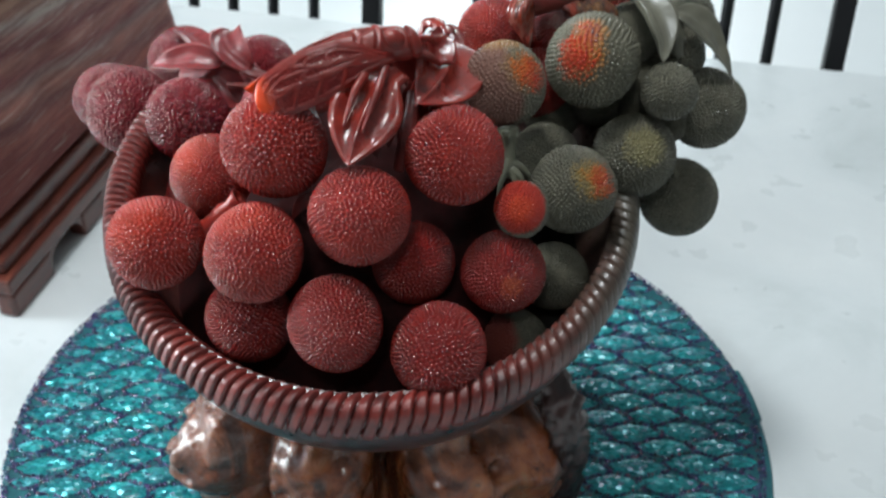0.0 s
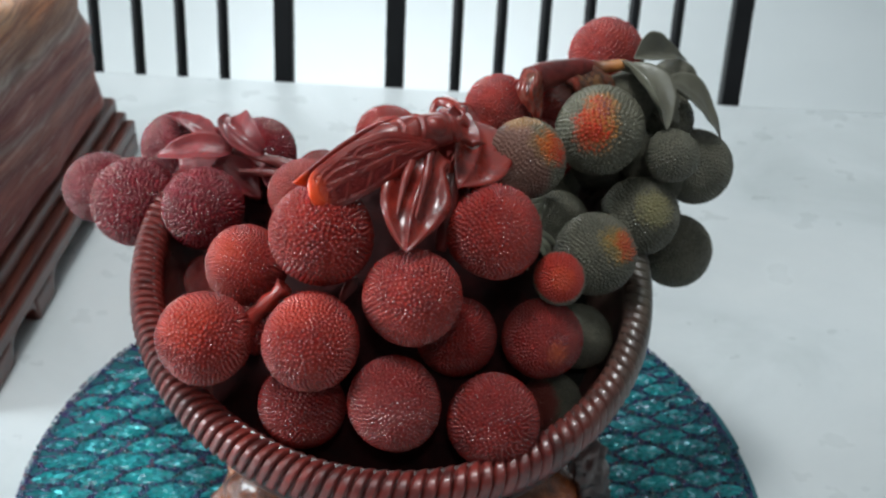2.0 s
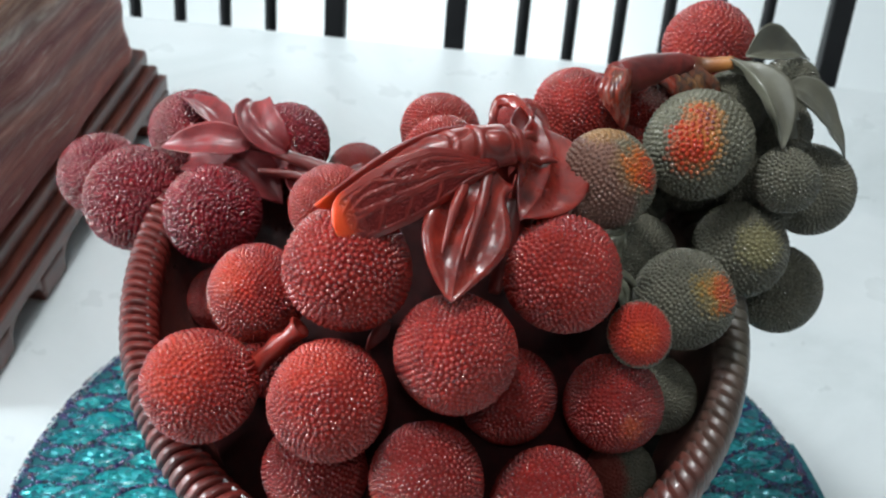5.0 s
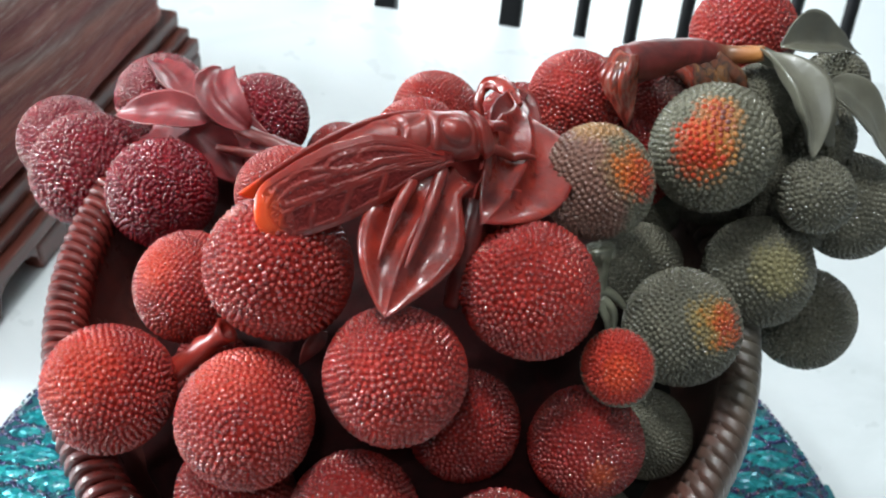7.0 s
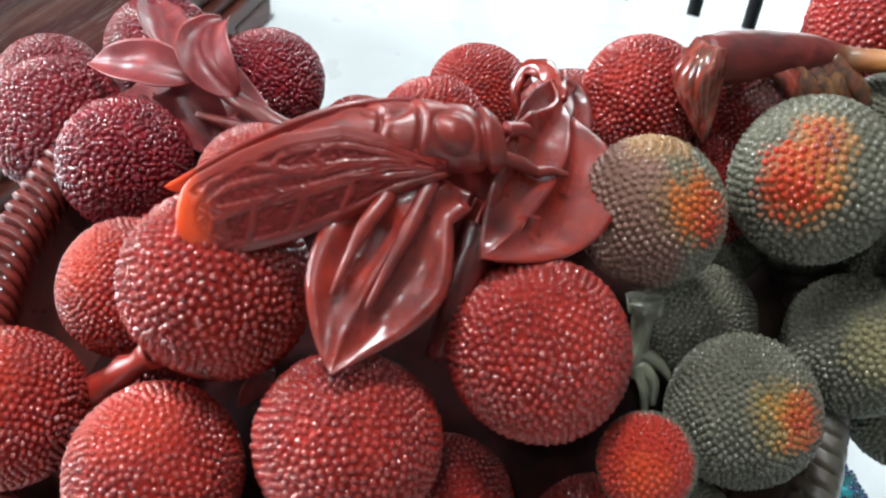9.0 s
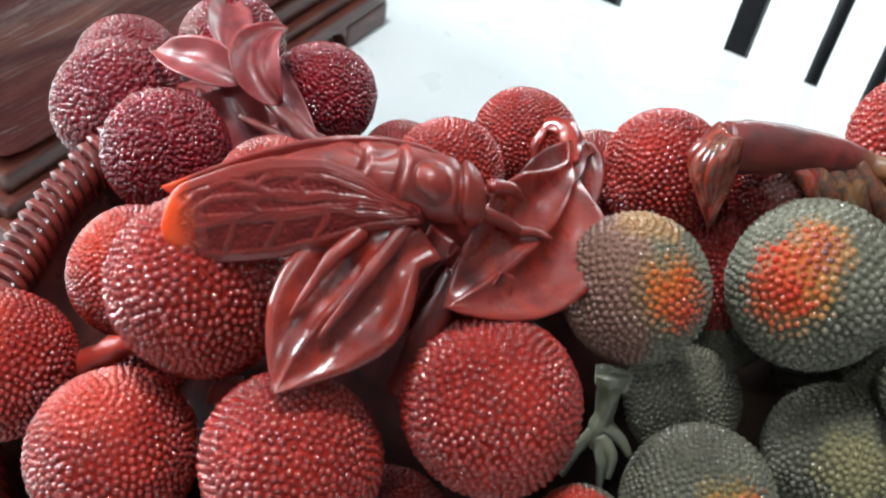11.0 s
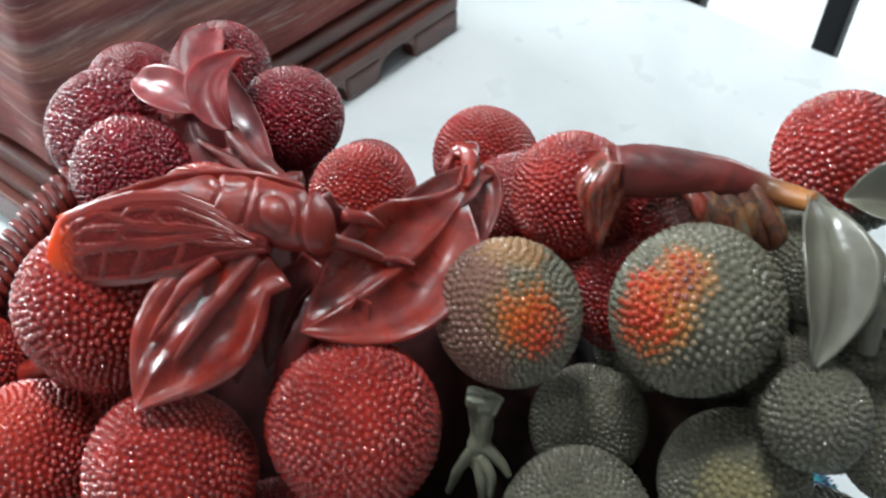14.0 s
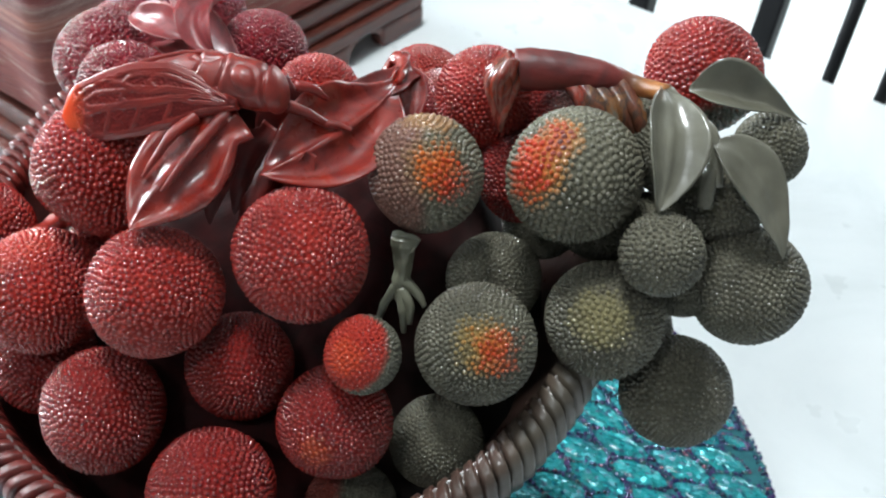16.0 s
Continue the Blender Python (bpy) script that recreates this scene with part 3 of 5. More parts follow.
def petal_mesh():
    pts = lens_points(20)
    verts = [(x, y, 0.0) for x, y in pts] + [(x * 0.75, y * 0.75, 0.0012) for x, y in pts] + [(0, 0, 0.0018)]
    faces = [(i, (i + 1) % 20, 20 + (i + 1) % 20, 20 + i) for i in range(20)] + [(20 + i, 20 + (i + 1) % 20, 40) for i in range(20)]
    return solid(verts, faces)


PETAL = petal_mesh()
rng = random.Random(4)
spots = []
row = 0
for row in range(-17, 18):
    for col in range(-8, 9):
        x = (col + (0.5 if row % 2 else 0.0)) * PITCH_X + rng.uniform(-0.0012, 0.0012)
        y = row * PITCH_Y + rng.uniform(-0.0007, 0.0007)
        y += 0.010 * (x / MAT_R) ** 2
        size = rng.uniform(0.92, 1.08)
        while math.hypot(abs(x) + 0.0135 * size, abs(y) + 0.002) > MAT_R - 0.003 and size > 0.3:
            size -= 0.05
            x *= 0.994
        if 0.3 < size and 0.055 < math.hypot(x, y) < MAT_R - 0.006:
            spots.append((x, y, rng.uniform(-0.10, 0.10) - 0.35 * x, size))


def bead_trim():
    """All bead rows: round every scale and round the mat's edge."""
    ring = []
    for x, y, a, s in spots:
        for px, py in lens_points(44):
            q = Vector((px * s * 1.02, py * s * 1.10, 0))
            q.rotate(Euler((0, 0, a)))
            ring.append((x + q.x, y + q.y))
    for row_r, n in ((MAT_R - 0.0005, 620), (MAT_R - 0.0028, 600)):
        ring += [(row_r * math.cos(2 * math.pi * i / n), row_r * math.sin(2 * math.pi * i / n)) for i in range(n)]
    octa = np.array([(1, 0, 0), (0, 1, 0), (-1, 0, 0), (0, -1, 0), (0, 0, 1.0)])
    tri = [(0, 1, 4), (1, 2, 4), (2, 3, 4), (3, 0, 4)]
    verts, faces = [], []
    for i, (x, y) in enumerate(ring):
        if math.hypot(x, y) > MAT_R:
            continue
        r = rng.uniform(0.0008, 0.0014)
        c = np.array((MAT_C.x + x + rng.uniform(-5e-4, 5e-4), MAT_C.y + y + rng.uniform(-5e-4, 5e-4), 0.0040))
        k = len(verts)
        verts.extend(octa * r * (1, 1, 1.2) + c)
        faces.extend(tuple(k + q for q in t) for t in tri)
    return solid(verts, faces)


tagged(part("bead_trim", bead_trim(), MAT_BEAD, mat, "rows of tiny dark blue beads"), kind="stuff")

# ---- the root-wood stand ----
ROOT_C = Vector((-0.017, 0.352, 0.0))


def root_stand():
    """A gnarled root: lobes that bulge at the foot, hollows between them, a waist below the bowl."""
    nu, nv = 220, 70
    lobes = [(-2.66, 0.42, 0.036), (-1.88, 0.34, 0.022), (-1.05, 0.34, 0.014), (-0.45, 0.50, 0.038), (0.6, 0.4, 0.020), (1.5, 0.45, 0.020), (2.5, 0.4, 0.018)]
    verts, faces = [], []
    for j in range(nv + 1):
        h = j / nv
        for i in range(nu):
            a = 2 * math.pi * i / nu - math.pi
            prof = 0.060 + 0.006 * math.sin(math.pi * min(1, h * 1.25)) - 0.012 * h
            r = prof
            for c, w, amp in lobes:
                d = (a - c + math.pi) % (2 * math.pi) - math.pi
                r += amp * math.exp(-(d / w) ** 2) * (0.30 + 0.70 * math.exp(-((h - 0.50) / 0.30) ** 2))
            for g, depth in ((-1.40, 0.034), (-0.72, 0.010), (-2.25, 0.020), (0.0, 0.014), (1.9, 0.014)):
                d = (a - g + math.pi) % (2 * math.pi) - math.pi
                r -= depth * math.exp(-(d / 0.10) ** 2) * (0.3 + 0.7 * math.sin(math.pi * h))
            top = 1 - 0.55 * max(0, (h - 0.8) / 0.2) ** 2
            r *= top
            p = Vector((math.cos(a) * r, math.sin(a) * r, 0.004 + 0.108 * h))
            n = noise.fractal(p * 34, 0.9, 2.1, 4) * 0.0060 + noise.noise(p * 110) * 0.0030 - 0.004 * max(0, noise.noise(p * 75 + Vector((9, 3, 1))) - 0.35) * 4
            q = p + Vector((math.cos(a), math.sin(a), 0.3)) * n
            q.z = max(q.z, 0.0040) if j else 0.0040
            verts.append(ROOT_C + q)
    for j in range(nv):
        for i in range(nu):
            k = (i + 1) % nu
            faces.append((j * nu + i, j * nu + k, (j + 1) * nu + k, (j + 1) * nu + i))
    faces.append(tuple(range(nu))[::-1])
    faces.append(tuple(nv * nu + i for i in range(nu)))
    return solid(verts, faces)


root = part("root_wood_stand", root_stand(), MAT_ROOT, None)
tagged(root, "gnarled glossy brown root wood stand on the placemat", "stand")

part("bark", tube([(0.052, 0.325, 0.112), (0.064, 0.314, 0.095), (0.072, 0.311, 0.070), (0.074, 0.318, 0.040), (0.072, 0.325, 0.006)], [0.006, 0.010, 0.010, 0.009, 0.010], 26, 14, 0.6, rough=0.55), MAT_BARK, root, "dark rough strip of bark")

# ---- the carving: a bowl heaped with fruit ----
carving = thing("carved_fruit_bowl", (-0.015, 0.355, 0.07), "carved stone bowl of red and grey-green bayberries with a cicada", "carving")
RIM_C = Vector((-0.0146, 0.3593, 0.1655))
RIM_R, ROPE = 0.1030, 0.0088


def rim_line(a):
    """The rim's middle line: low in front, rising to the sides, sinking behind the fruit."""
    x, y = RIM_R * math.cos(a), RIM_R * math.sin(a)
    if y > 0.03:
        k = (y - 0.03) / (RIM_R - 0.03)
        z = 0.2985 * 0.03 + 0.012 * math.sin(k * 1.8) - 0.050 * k * k
        y = 0.03 + (y - 0.03) * (1 - 0.22 * k)
    else:
        z = 0.2985 * y
    return RIM_C + Vector((x, y * 0.96, z))


def rim_frame(a):
    """At an angle round the rim: columns outwards, along and up."""
    p = rim_line(a)
    way = (rim_line(a + 0.01) - rim_line(a - 0.01)).normalized()
    up = Vector((0, -0.2, 1))
    up = (up - way * up.dot(way)).normalized()
    out = way.cross(up)
    return Matrix(((out.x, way.x, up.x, p.x), (out.y, way.y, up.y, p.y), (out.z, way.z, up.z, p.z), (0, 0, 0, 1)))


def bowl():
    """Outside from the rim down to a narrow foot, then the hollow inside."""
    foot = Vector((-0.0146, 0.362, 0.082))
    # share of the way from the foot's axis to the rim, and the drop below the rim in metres or, from 1 on, down to the foot
    prof = [(1.03, 0.003), (1.035, 0.011), (1.00, 0.020), (0.93, 0.029), (0.80, 0.040), (0.60, 1.0), (0.40, 1.0), (0.0, 1.0)]
    inner = [(0.0, 0.034), (0.45, 0.034), (0.70, 0.030), (0.86, 0.022), (0.925, 0.010), (0.955, -0.001), (0.975, -0.0068), (0.990, -0.0083)]
    nu = 96
    line = inner + prof
    verts, faces = [], []
    for r, h in line:
        for i in range(nu):
            p = rim_line(2 * math.pi * i / nu)
            slim = 0.25 * max(0.0, math.cos(2 * math.pi * i / nu)) if 0.9 < r < 1 else 0.0
            q = foot.lerp(p, 1 - (1 - r) * (1 - slim))
            verts.append(Vector((q.x, q.y, p.z - h if h < 1 else foot.z + 0.004 * r)))
    n = len(line)
    for j in range(n):
        for i in range(nu):
            k, j2 = (i + 1) % nu, (j + 1) % n
            if line[j][0] == 0 and line[j2][0] == 0:
                continue
            faces.append((j * nu + i, j2 * nu + i, j2 * nu + k, j * nu + k))
    me = solid(verts, faces)
    bm = bmesh.new()
    bm.from_mesh(me)
    bmesh.ops.remove_doubles(bm, verts=bm.verts, dist=1e-6)
    bmesh.ops.recalc_face_normals(bm, faces=bm.faces)
    bm.to_mesh(me)
    bm.free()
    me.polygons.foreach_set("use_smooth", [True] * len(me.polygons))
    return me


part("bowl", bowl(), MAT_BOWL, carving, "dark brown stone bowl turning grey on one side")


def torus(r, nu=120, nv=14):
    verts = [rim_frame(a) @ Vector((r * math.cos(b) * (1 - 0.10 * max(0.0, math.cos(a))) * (0.6 if math.cos(b) < 0 else 1.0), 0, r * math.sin(b)))
             for a in (2 * math.pi * i / nu for i in range(nu)) for b in (2 * math.pi * k / nv for k in range(nv))]
    faces = [(i * nv + k, ((i + 1) % nu) * nv + k, ((i + 1) % nu) * nv + (k + 1) % nv, i * nv + (k + 1) % nv) for i in range(nu) for k in range(nv)]
    return solid(verts, faces)


rope = part("rope_rim", torus(ROPE - 0.0018), MAT_ROPE, carving, "twisted rope rim of reddish brown stone")
TWISTS = 122


def twist_mesh():
    """One strand of the rope: a rounded ridge that runs aslant over the rim."""
    n, m = 19, 7
    verts, faces = [], []
    step = 2 * math.pi * RIM_R / TWISTS
    for i in range(n):
        b = radians(-100 + 288 * i / (n - 1))
        slant = step * 2.3 * (i / (n - 1) - 0.33)
        # nearly square in section, with one edge turned up and outwards
        q = b - radians(12)
        square = (abs(math.cos(q)) ** 5.0 + abs(math.sin(q)) ** 5.0) ** (-1 / 5.0)
        for k in range(m):
            t = 2 * k / (m - 1) - 1
            r = (ROPE - 0.0026) * square + 0.0026 * ((max(0.0, 1 - 0.99 * abs(t) ** 9) ** 0.6) + 0.22 * t)
            y = slant + t * step * 0.475 * (1 + 0.9 * r / RIM_R * math.cos(b))
            verts.append((r * math.cos(b) * (0.55 if math.cos(b) < 0 else 1.0), y, r * math.sin(b)))
    for i in range(n - 1):
        for k in range(m - 1):
            faces.append((i * m + k, (i + 1) * m + k, (i + 1) * m + k + 1, i * m + k + 1)[::-1])
    return solid(verts, faces)


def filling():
    """The uncut stone between the fruit: a heap that fills the bowl, coloured near black as shade."""
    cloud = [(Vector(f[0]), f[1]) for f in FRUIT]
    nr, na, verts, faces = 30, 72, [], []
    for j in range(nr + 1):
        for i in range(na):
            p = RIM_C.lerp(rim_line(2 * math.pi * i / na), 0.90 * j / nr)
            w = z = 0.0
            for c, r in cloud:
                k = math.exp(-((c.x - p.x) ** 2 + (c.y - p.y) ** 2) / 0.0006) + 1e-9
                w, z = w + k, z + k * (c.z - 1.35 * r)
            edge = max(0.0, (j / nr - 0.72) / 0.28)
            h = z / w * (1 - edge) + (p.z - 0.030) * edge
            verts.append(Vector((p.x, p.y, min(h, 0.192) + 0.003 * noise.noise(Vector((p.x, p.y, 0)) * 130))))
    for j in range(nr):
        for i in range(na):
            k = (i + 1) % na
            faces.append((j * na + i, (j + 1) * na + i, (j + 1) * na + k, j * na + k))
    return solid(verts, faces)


# ---- fruit ----
def berry_mesh(seed, count, size, height, wander, stretch):
    """A unit ball closely set with rounded beads."""
    r = np.random.RandomState(seed)
    # spiral rows, as the carver's tool went round the ball
    k = np.arange(count) + 0.5
    up, around = 1 - 2 * k / count, k * np.pi * (3 - 5 ** 0.5)
    flat = np.sqrt(1 - up * up)
    near = (4 * np.pi / count) ** 0.5 * 1.25
    d = np.stack([flat * np.cos(around), flat * np.sin(around), up], 1) + r.normal(0, near * 0.21, (count, 3))
    d /= np.linalg.norm(d, axis=1)[:, None]
    for turn in range(4):
        for a in range(0, count, 400):
            gap = d[a:a + 400, None, :] - d[None, :, :]
            far = np.sqrt((gap ** 2).sum(2)) + 1e-9
            push = np.clip(1 - far / near, 0, 1)
            push[np.arange(len(push)), np.arange(a, a + len(push))] = 0
            d[a:a + 400] += 0.35 * near * ((gap / far[..., None]) * push[..., None]).sum(1)
        d /= np.linalg.norm(d, axis=1)[:, None]
    d += r.normal(0, wander, d.shape)
    d /= np.linalg.norm(d, axis=1)[:, None]
    low = lambda v: 1 + 0.016 * np.sin(v[:, 0] * 2.3 + seed) + 0.016 * np.sin(v[:, 1] * 2.9 + 2 * seed) + 0.014 * np.sin(v[:, 2] * 2.1 + 3 * seed)
    ref = np.where(np.abs(d[:, 2:3]) < 0.9, np.array([[0, 0, 1.0]]), np.array([[1.0, 0, 0]]))
    t = np.cross(d, ref)
    t /= np.linalg.norm(t, axis=1)[:, None]
    b = np.cross(d, t)
    turn = r.uniform(0, 2 * np.pi, count)[:, None]
    t, b = t * np.cos(turn) + b * np.sin(turn), b * np.cos(turn) - t * np.sin(turn)
    s = size * r.uniform(0.85, 1.15, count)[:, None]
    # beads stand lower where the ball is worn smooth
    worn = np.sin(d[:, 0] * 2.6 + 1.7 * seed) + np.sin(d[:, 1] * 2.3 + 0.9 * seed) + np.sin(d[:, 2] * 2.8 + 2.3 * seed)
    h = height * (r.uniform(0.75, 1.2, count) * np.clip(1.15 - 0.35 * np.clip(worn - 0.5, 0, 2), 0.45, 1.15))[:, None]
    long = 1 + stretch * r.uniform(0, 1, count)[:, None]
    verts = []
    for k in range(6):
        a = 2 * np.pi * k / 6
        verts.append(d * 0.965 + t * s * np.cos(a) * long + b * s * np.sin(a))
    for k in range(6):
        a = 2 * np.pi * (k + 0.5) / 6
        verts.append(d * (1 + h * 0.62) + (t * s * np.cos(a) * long + b * s * np.sin(a)) * 0.66)
    verts.append(d * (1 + h))
    v = np.stack(verts, 1)
    v *= low(d)[:, None, None]
    v = v.reshape(-1, 3)
    faces = []
    for q in range(count):
        o = q * 13
        for k in range(6):
            j = (k + 1) % 6
            faces += [(o + k, o + j, o + 6 + k), (o + j, o + 6 + j, o + 6 + k), (o + 6 + k, o + 6 + j, o + 12)]
    bm = bmesh.new()
    bmesh.ops.create_icosphere(bm, subdivisions=5, radius=0.990)
    base = np.array([q.co[:] for q in bm.verts])
    base *= low(base / 0.990)[:, None]
    o, beads = len(v), len(faces)
    faces += [tuple(o + q.index for q in f.verts) for f in bm.faces]
    bm.free()
    me = solid(np.concatenate([v, base]), faces)
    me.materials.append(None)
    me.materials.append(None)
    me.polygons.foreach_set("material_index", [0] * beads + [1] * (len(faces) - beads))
    return me


BEADED = [berry_mesh(3, 1270, 0.0525, 0.035, 0.004, 0.12), berry_mesh(8, 1370, 0.0505, 0.034, 0.005, 0.15)]
WORMY = [berry_mesh(5, 1380, 0.054, 0.038, 0.014, 0.9)]
SMALL = [berry_mesh(11, 640, 0.074, 0.052, 0.005, 0.15)]
COARSE = [berry_mesh(17, 1120, 0.0555, 0.035, 0.004, 0.15)]
# place, radius, tones, mesh, and colour spots by their directions in the world
DARK_FRUIT = [
    ((-0.1484, 0.4435, 0.1610), 0.0173, PURPLE, WORMY, ()),
    ((-0.1270, 0.4075, 0.1742), 0.0195, PURPLE, WORMY, ()),
    ((-0.0960, 0.3845, 0.1843), 0.0175, PURPLE, WORMY, ()),
    ((-0.1105, 0.4464, 0.1790), 0.0172, PURPLE, WORMY, ()),
    ((-0.0711, 0.4314, 0.1835), 0.0161, PURPLE, WORMY, ()),
    ((-0.0774, 0.3402, 0.1847), 0.0162, RED, BEADED, (((-0.5, -0.3, 0.8), 0.75, (0.43, 0.036, 0.017)),)),
    ((-0.0931, 0.3078, 0.1745), 0.0178, RED, BEADED, (((-0.3, -0.3, 0.9), 0.7, (0.41, 0.033, 0.017)),)),
    ((-0.0536, 0.2947, 0.1809), 0.0183, RED, BEADED, (((-0.3, 0.1, 0.95), 0.7, (0.40, 0.033, 0.018)),)),
    ((-0.0468, 0.3214, 0.2105), 0.0195, RED, BEADED, ()),
    ((-0.0150, 0.3008, 0.1939), 0.0184, RED, BEADED, ()),
    ((0.0190, 0.3218, 0.2071), 0.0183, RED, BEADED, ()),
    ((-0.0235, 0.2811, 0.1587), 0.0177, RUST, BEADED, ()),
    ((0.0144, 0.2799, 0.1483), 0.0178, RUST, BEADED, ()),
]
RED_FRUIT = [
    ((0.0380, 0.3067, 0.1648), 0.0160, RUST, BEADED, (((0.2, -0.9, 0.3), 0.93, (0.40, 0.06, 0.02)),)),
    ((0.0046, 0.3100, 0.1660), 0.0157, RUST, BEADED, ()),
    ((-0.0584, 0.2931, 0.1505), 0.0166, RUST, BEADED, ()),
    ((0.0345, 0.4013, 0.2179), 0.0155, RED, COARSE, ()),
    ((-0.0095, 0.4463, 0.1808), 0.0162, RED, BEADED, ()),
    ((-0.0142, 0.3830, 0.2107), 0.0138, RED, BEADED, ()),
    ((-0.0527, 0.3649, 0.2014), 0.0145, RED, BEADED, ()),
    ((-0.0438, 0.4323, 0.1693), 0.0124, RUST, BEADED, ()),
    ((-0.0942, 0.3730, 0.1538), 0.0121, RUST, BEADED, ()),
    ((0.0914, 0.4352, 0.2266), 0.0177, RED, COARSE, (((0.45, -0.3, -0.84), 0.35, GREY[1]),)),
    ((0.0440, 0.3122, 0.1900), 0.0102, GREY, SMALL, (((-0.25, -0.62, 0.70), 0.22, (0.33, 0.026, 0.015)), ((-0.1, -0.75, 0.62), 0.86, (0.44, 0.045, 0.016)))),
]
BACK_FRUIT = [
    ((0.0380, 0.3572, 0.2187), 0.0163, GREY_LIT, COARSE, (((-0.85, -0.5, 0.0), 0.00, (0.185, 0.095, 0.072)), ((0.42, -0.60, 0.67), 0.80, (0.22, 0.13, 0.055)), ((-0.09, 0.26, 0.95), 0.87, (0.27, 0.14, 0.06)), ((0.50, -0.57, 0.65), 0.88, ORANGE), ((0.70, -0.54, 0.46), 0.90, (0.40, 0.040, 0.014)))),
    ((0.0740, 0.3772, 0.2193), 0.0190, GREY_LIT, COARSE, (((-0.38, -0.84, 0.40), 0.88, (0.36, 0.15, 0.035)), ((-0.36, -0.68, 0.63), 0.87, (0.36, 0.15, 0.035)), ((-0.30, -0.48, 0.82), 0.885, (0.36, 0.15, 0.035)), ((-0.47, -0.80, 0.37), 0.905, (0.38, 0.028, 0.010)), ((-0.48, -0.63, 0.60), 0.895, (0.38, 0.028, 0.010)), ((-0.42, -0.46, 0.78), 0.915, (0.38, 0.028, 0.010)), ((-0.22, -0.55, 0.80), 0.975, (0.13, 0.06, 0.05)))),
    ((0.1047, 0.3683, 0.2106), 0.0114, GREY, SMALL, ()),
]
SPOTTED_FRUIT = [
    ((0.1263, 0.3918, 0.1908), 0.0171, GREY, BEADED, ()),
    ((0.0934, 0.3656, 0.1822), 0.0172, GREY, BEADED, (((0.08, -0.72, 0.68), 0.88, (0.19, 0.165, 0.085)),)),
    ((0.0657, 0.3375, 0.1831), 0.0170, GREY, BEADED, (((0.36, -0.58, 0.72), 0.85, (0.25, 0.17, 0.055)), ((0.48, -0.54, 0.69), 0.895, (0.40, 0.12, 0.022)), ((0.60, -0.50, 0.62), 0.915, (0.36, 0.045, 0.016)))),
    ((0.1174, 0.3752, 0.1555), 0.0169, GREY, BEADED, ()),
    ((0.0565, 0.3690, 0.1780), 0.0145, GREY, BEADED, ()),
    ((0.0606, 0.3272, 0.1473), 0.0138, GREY, BEADED, ()),
    ((0.0440, 0.3054, 0.1304), 0.0138, GREY, BEADED, (((-0.7, -0.5, 0.4), 0.55, (0.15, 0.03, 0.022)),)),
    ((0.1187, 0.4157, 0.2215), 0.0107, GREY, SMALL, ()),
    # mostly added berries that close dark gaps in the heap
    ((0.0985, 0.3920, 0.1960), 0.0140, GREY, BEADED, ()),
    ((0.0535, 0.3940, 0.2000), 0.0150, RUST, BEADED, ()),
    ((0.0640, 0.4070, 0.2190), 0.0135, RUST, COARSE, (((-0.2, -0.7, 0.7), 0.86, (0.22, 0.10, 0.09)),)),
    ((0.0930, 0.4040, 0.2190), 0.0130, GREY, BEADED, ()),
    ((0.0790, 0.3940, 0.1960), 0.0145, GREY, BEADED, ()),
]
# more berries added where dark gaps would let the table show through
GAP_FRUIT = [
    ((0.0455, 0.4110, 0.2125), 0.0140, RUST, BEADED, ()),
    ((0.0180, 0.4080, 0.2030), 0.0140, RUST, BEADED, ()),
    ((0.0905, 0.3950, 0.1770), 0.0130, GREY, BEADED, ()),
    ((0.0610, 0.3930, 0.1860), 0.0125, GREY, BEADED, ()),
    ((0.0785, 0.4100, 0.2165), 0.0110, GREY, SMALL, ()),
    ((0.0345, 0.4000, 0.1960), 0.0110, RUST, SMALL, ()),
    ((-0.0720, 0.3350, 0.1560), 0.0120, RUST, SMALL, ()),
    ((0.1080, 0.3880, 0.1890), 0.0125, GREY, BEADED, ()),
    ((0.1120, 0.4010, 0.2110), 0.0125, GREY, SMALL, ()),
    ((0.0960, 0.3840, 0.1640), 0.0145, GREY, BEADED, ()),
]
FRUIT = DARK_FRUIT + RED_FRUIT + BACK_FRUIT + SPOTTED_FRUIT + GAP_FRUIT
part("filling", filling(), MAT_FILL, carving, "rough stone between the fruit, blackened for the shade in the gaps")
PLAIN = {}
for i, (place, radius, tones, meshes, marks) in enumerate(FRUIT):
    turn = Euler((i * 1.7, i * 2.3, i * 0.9))
    back = turn.to_matrix().inverted()
    turned = [((back @ Vector(d).normalized())[:], wide, tone) for d, wide, tone in marks]
    key = i if marks else tones[0]
    if key not in PLAIN:
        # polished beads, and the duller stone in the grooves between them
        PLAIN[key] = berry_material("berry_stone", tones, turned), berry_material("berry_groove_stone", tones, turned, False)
    size = Vector((1, 1, 1)) * radius * 0.985
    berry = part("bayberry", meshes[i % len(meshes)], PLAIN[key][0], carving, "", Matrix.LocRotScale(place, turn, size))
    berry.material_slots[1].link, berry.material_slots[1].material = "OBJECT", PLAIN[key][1]

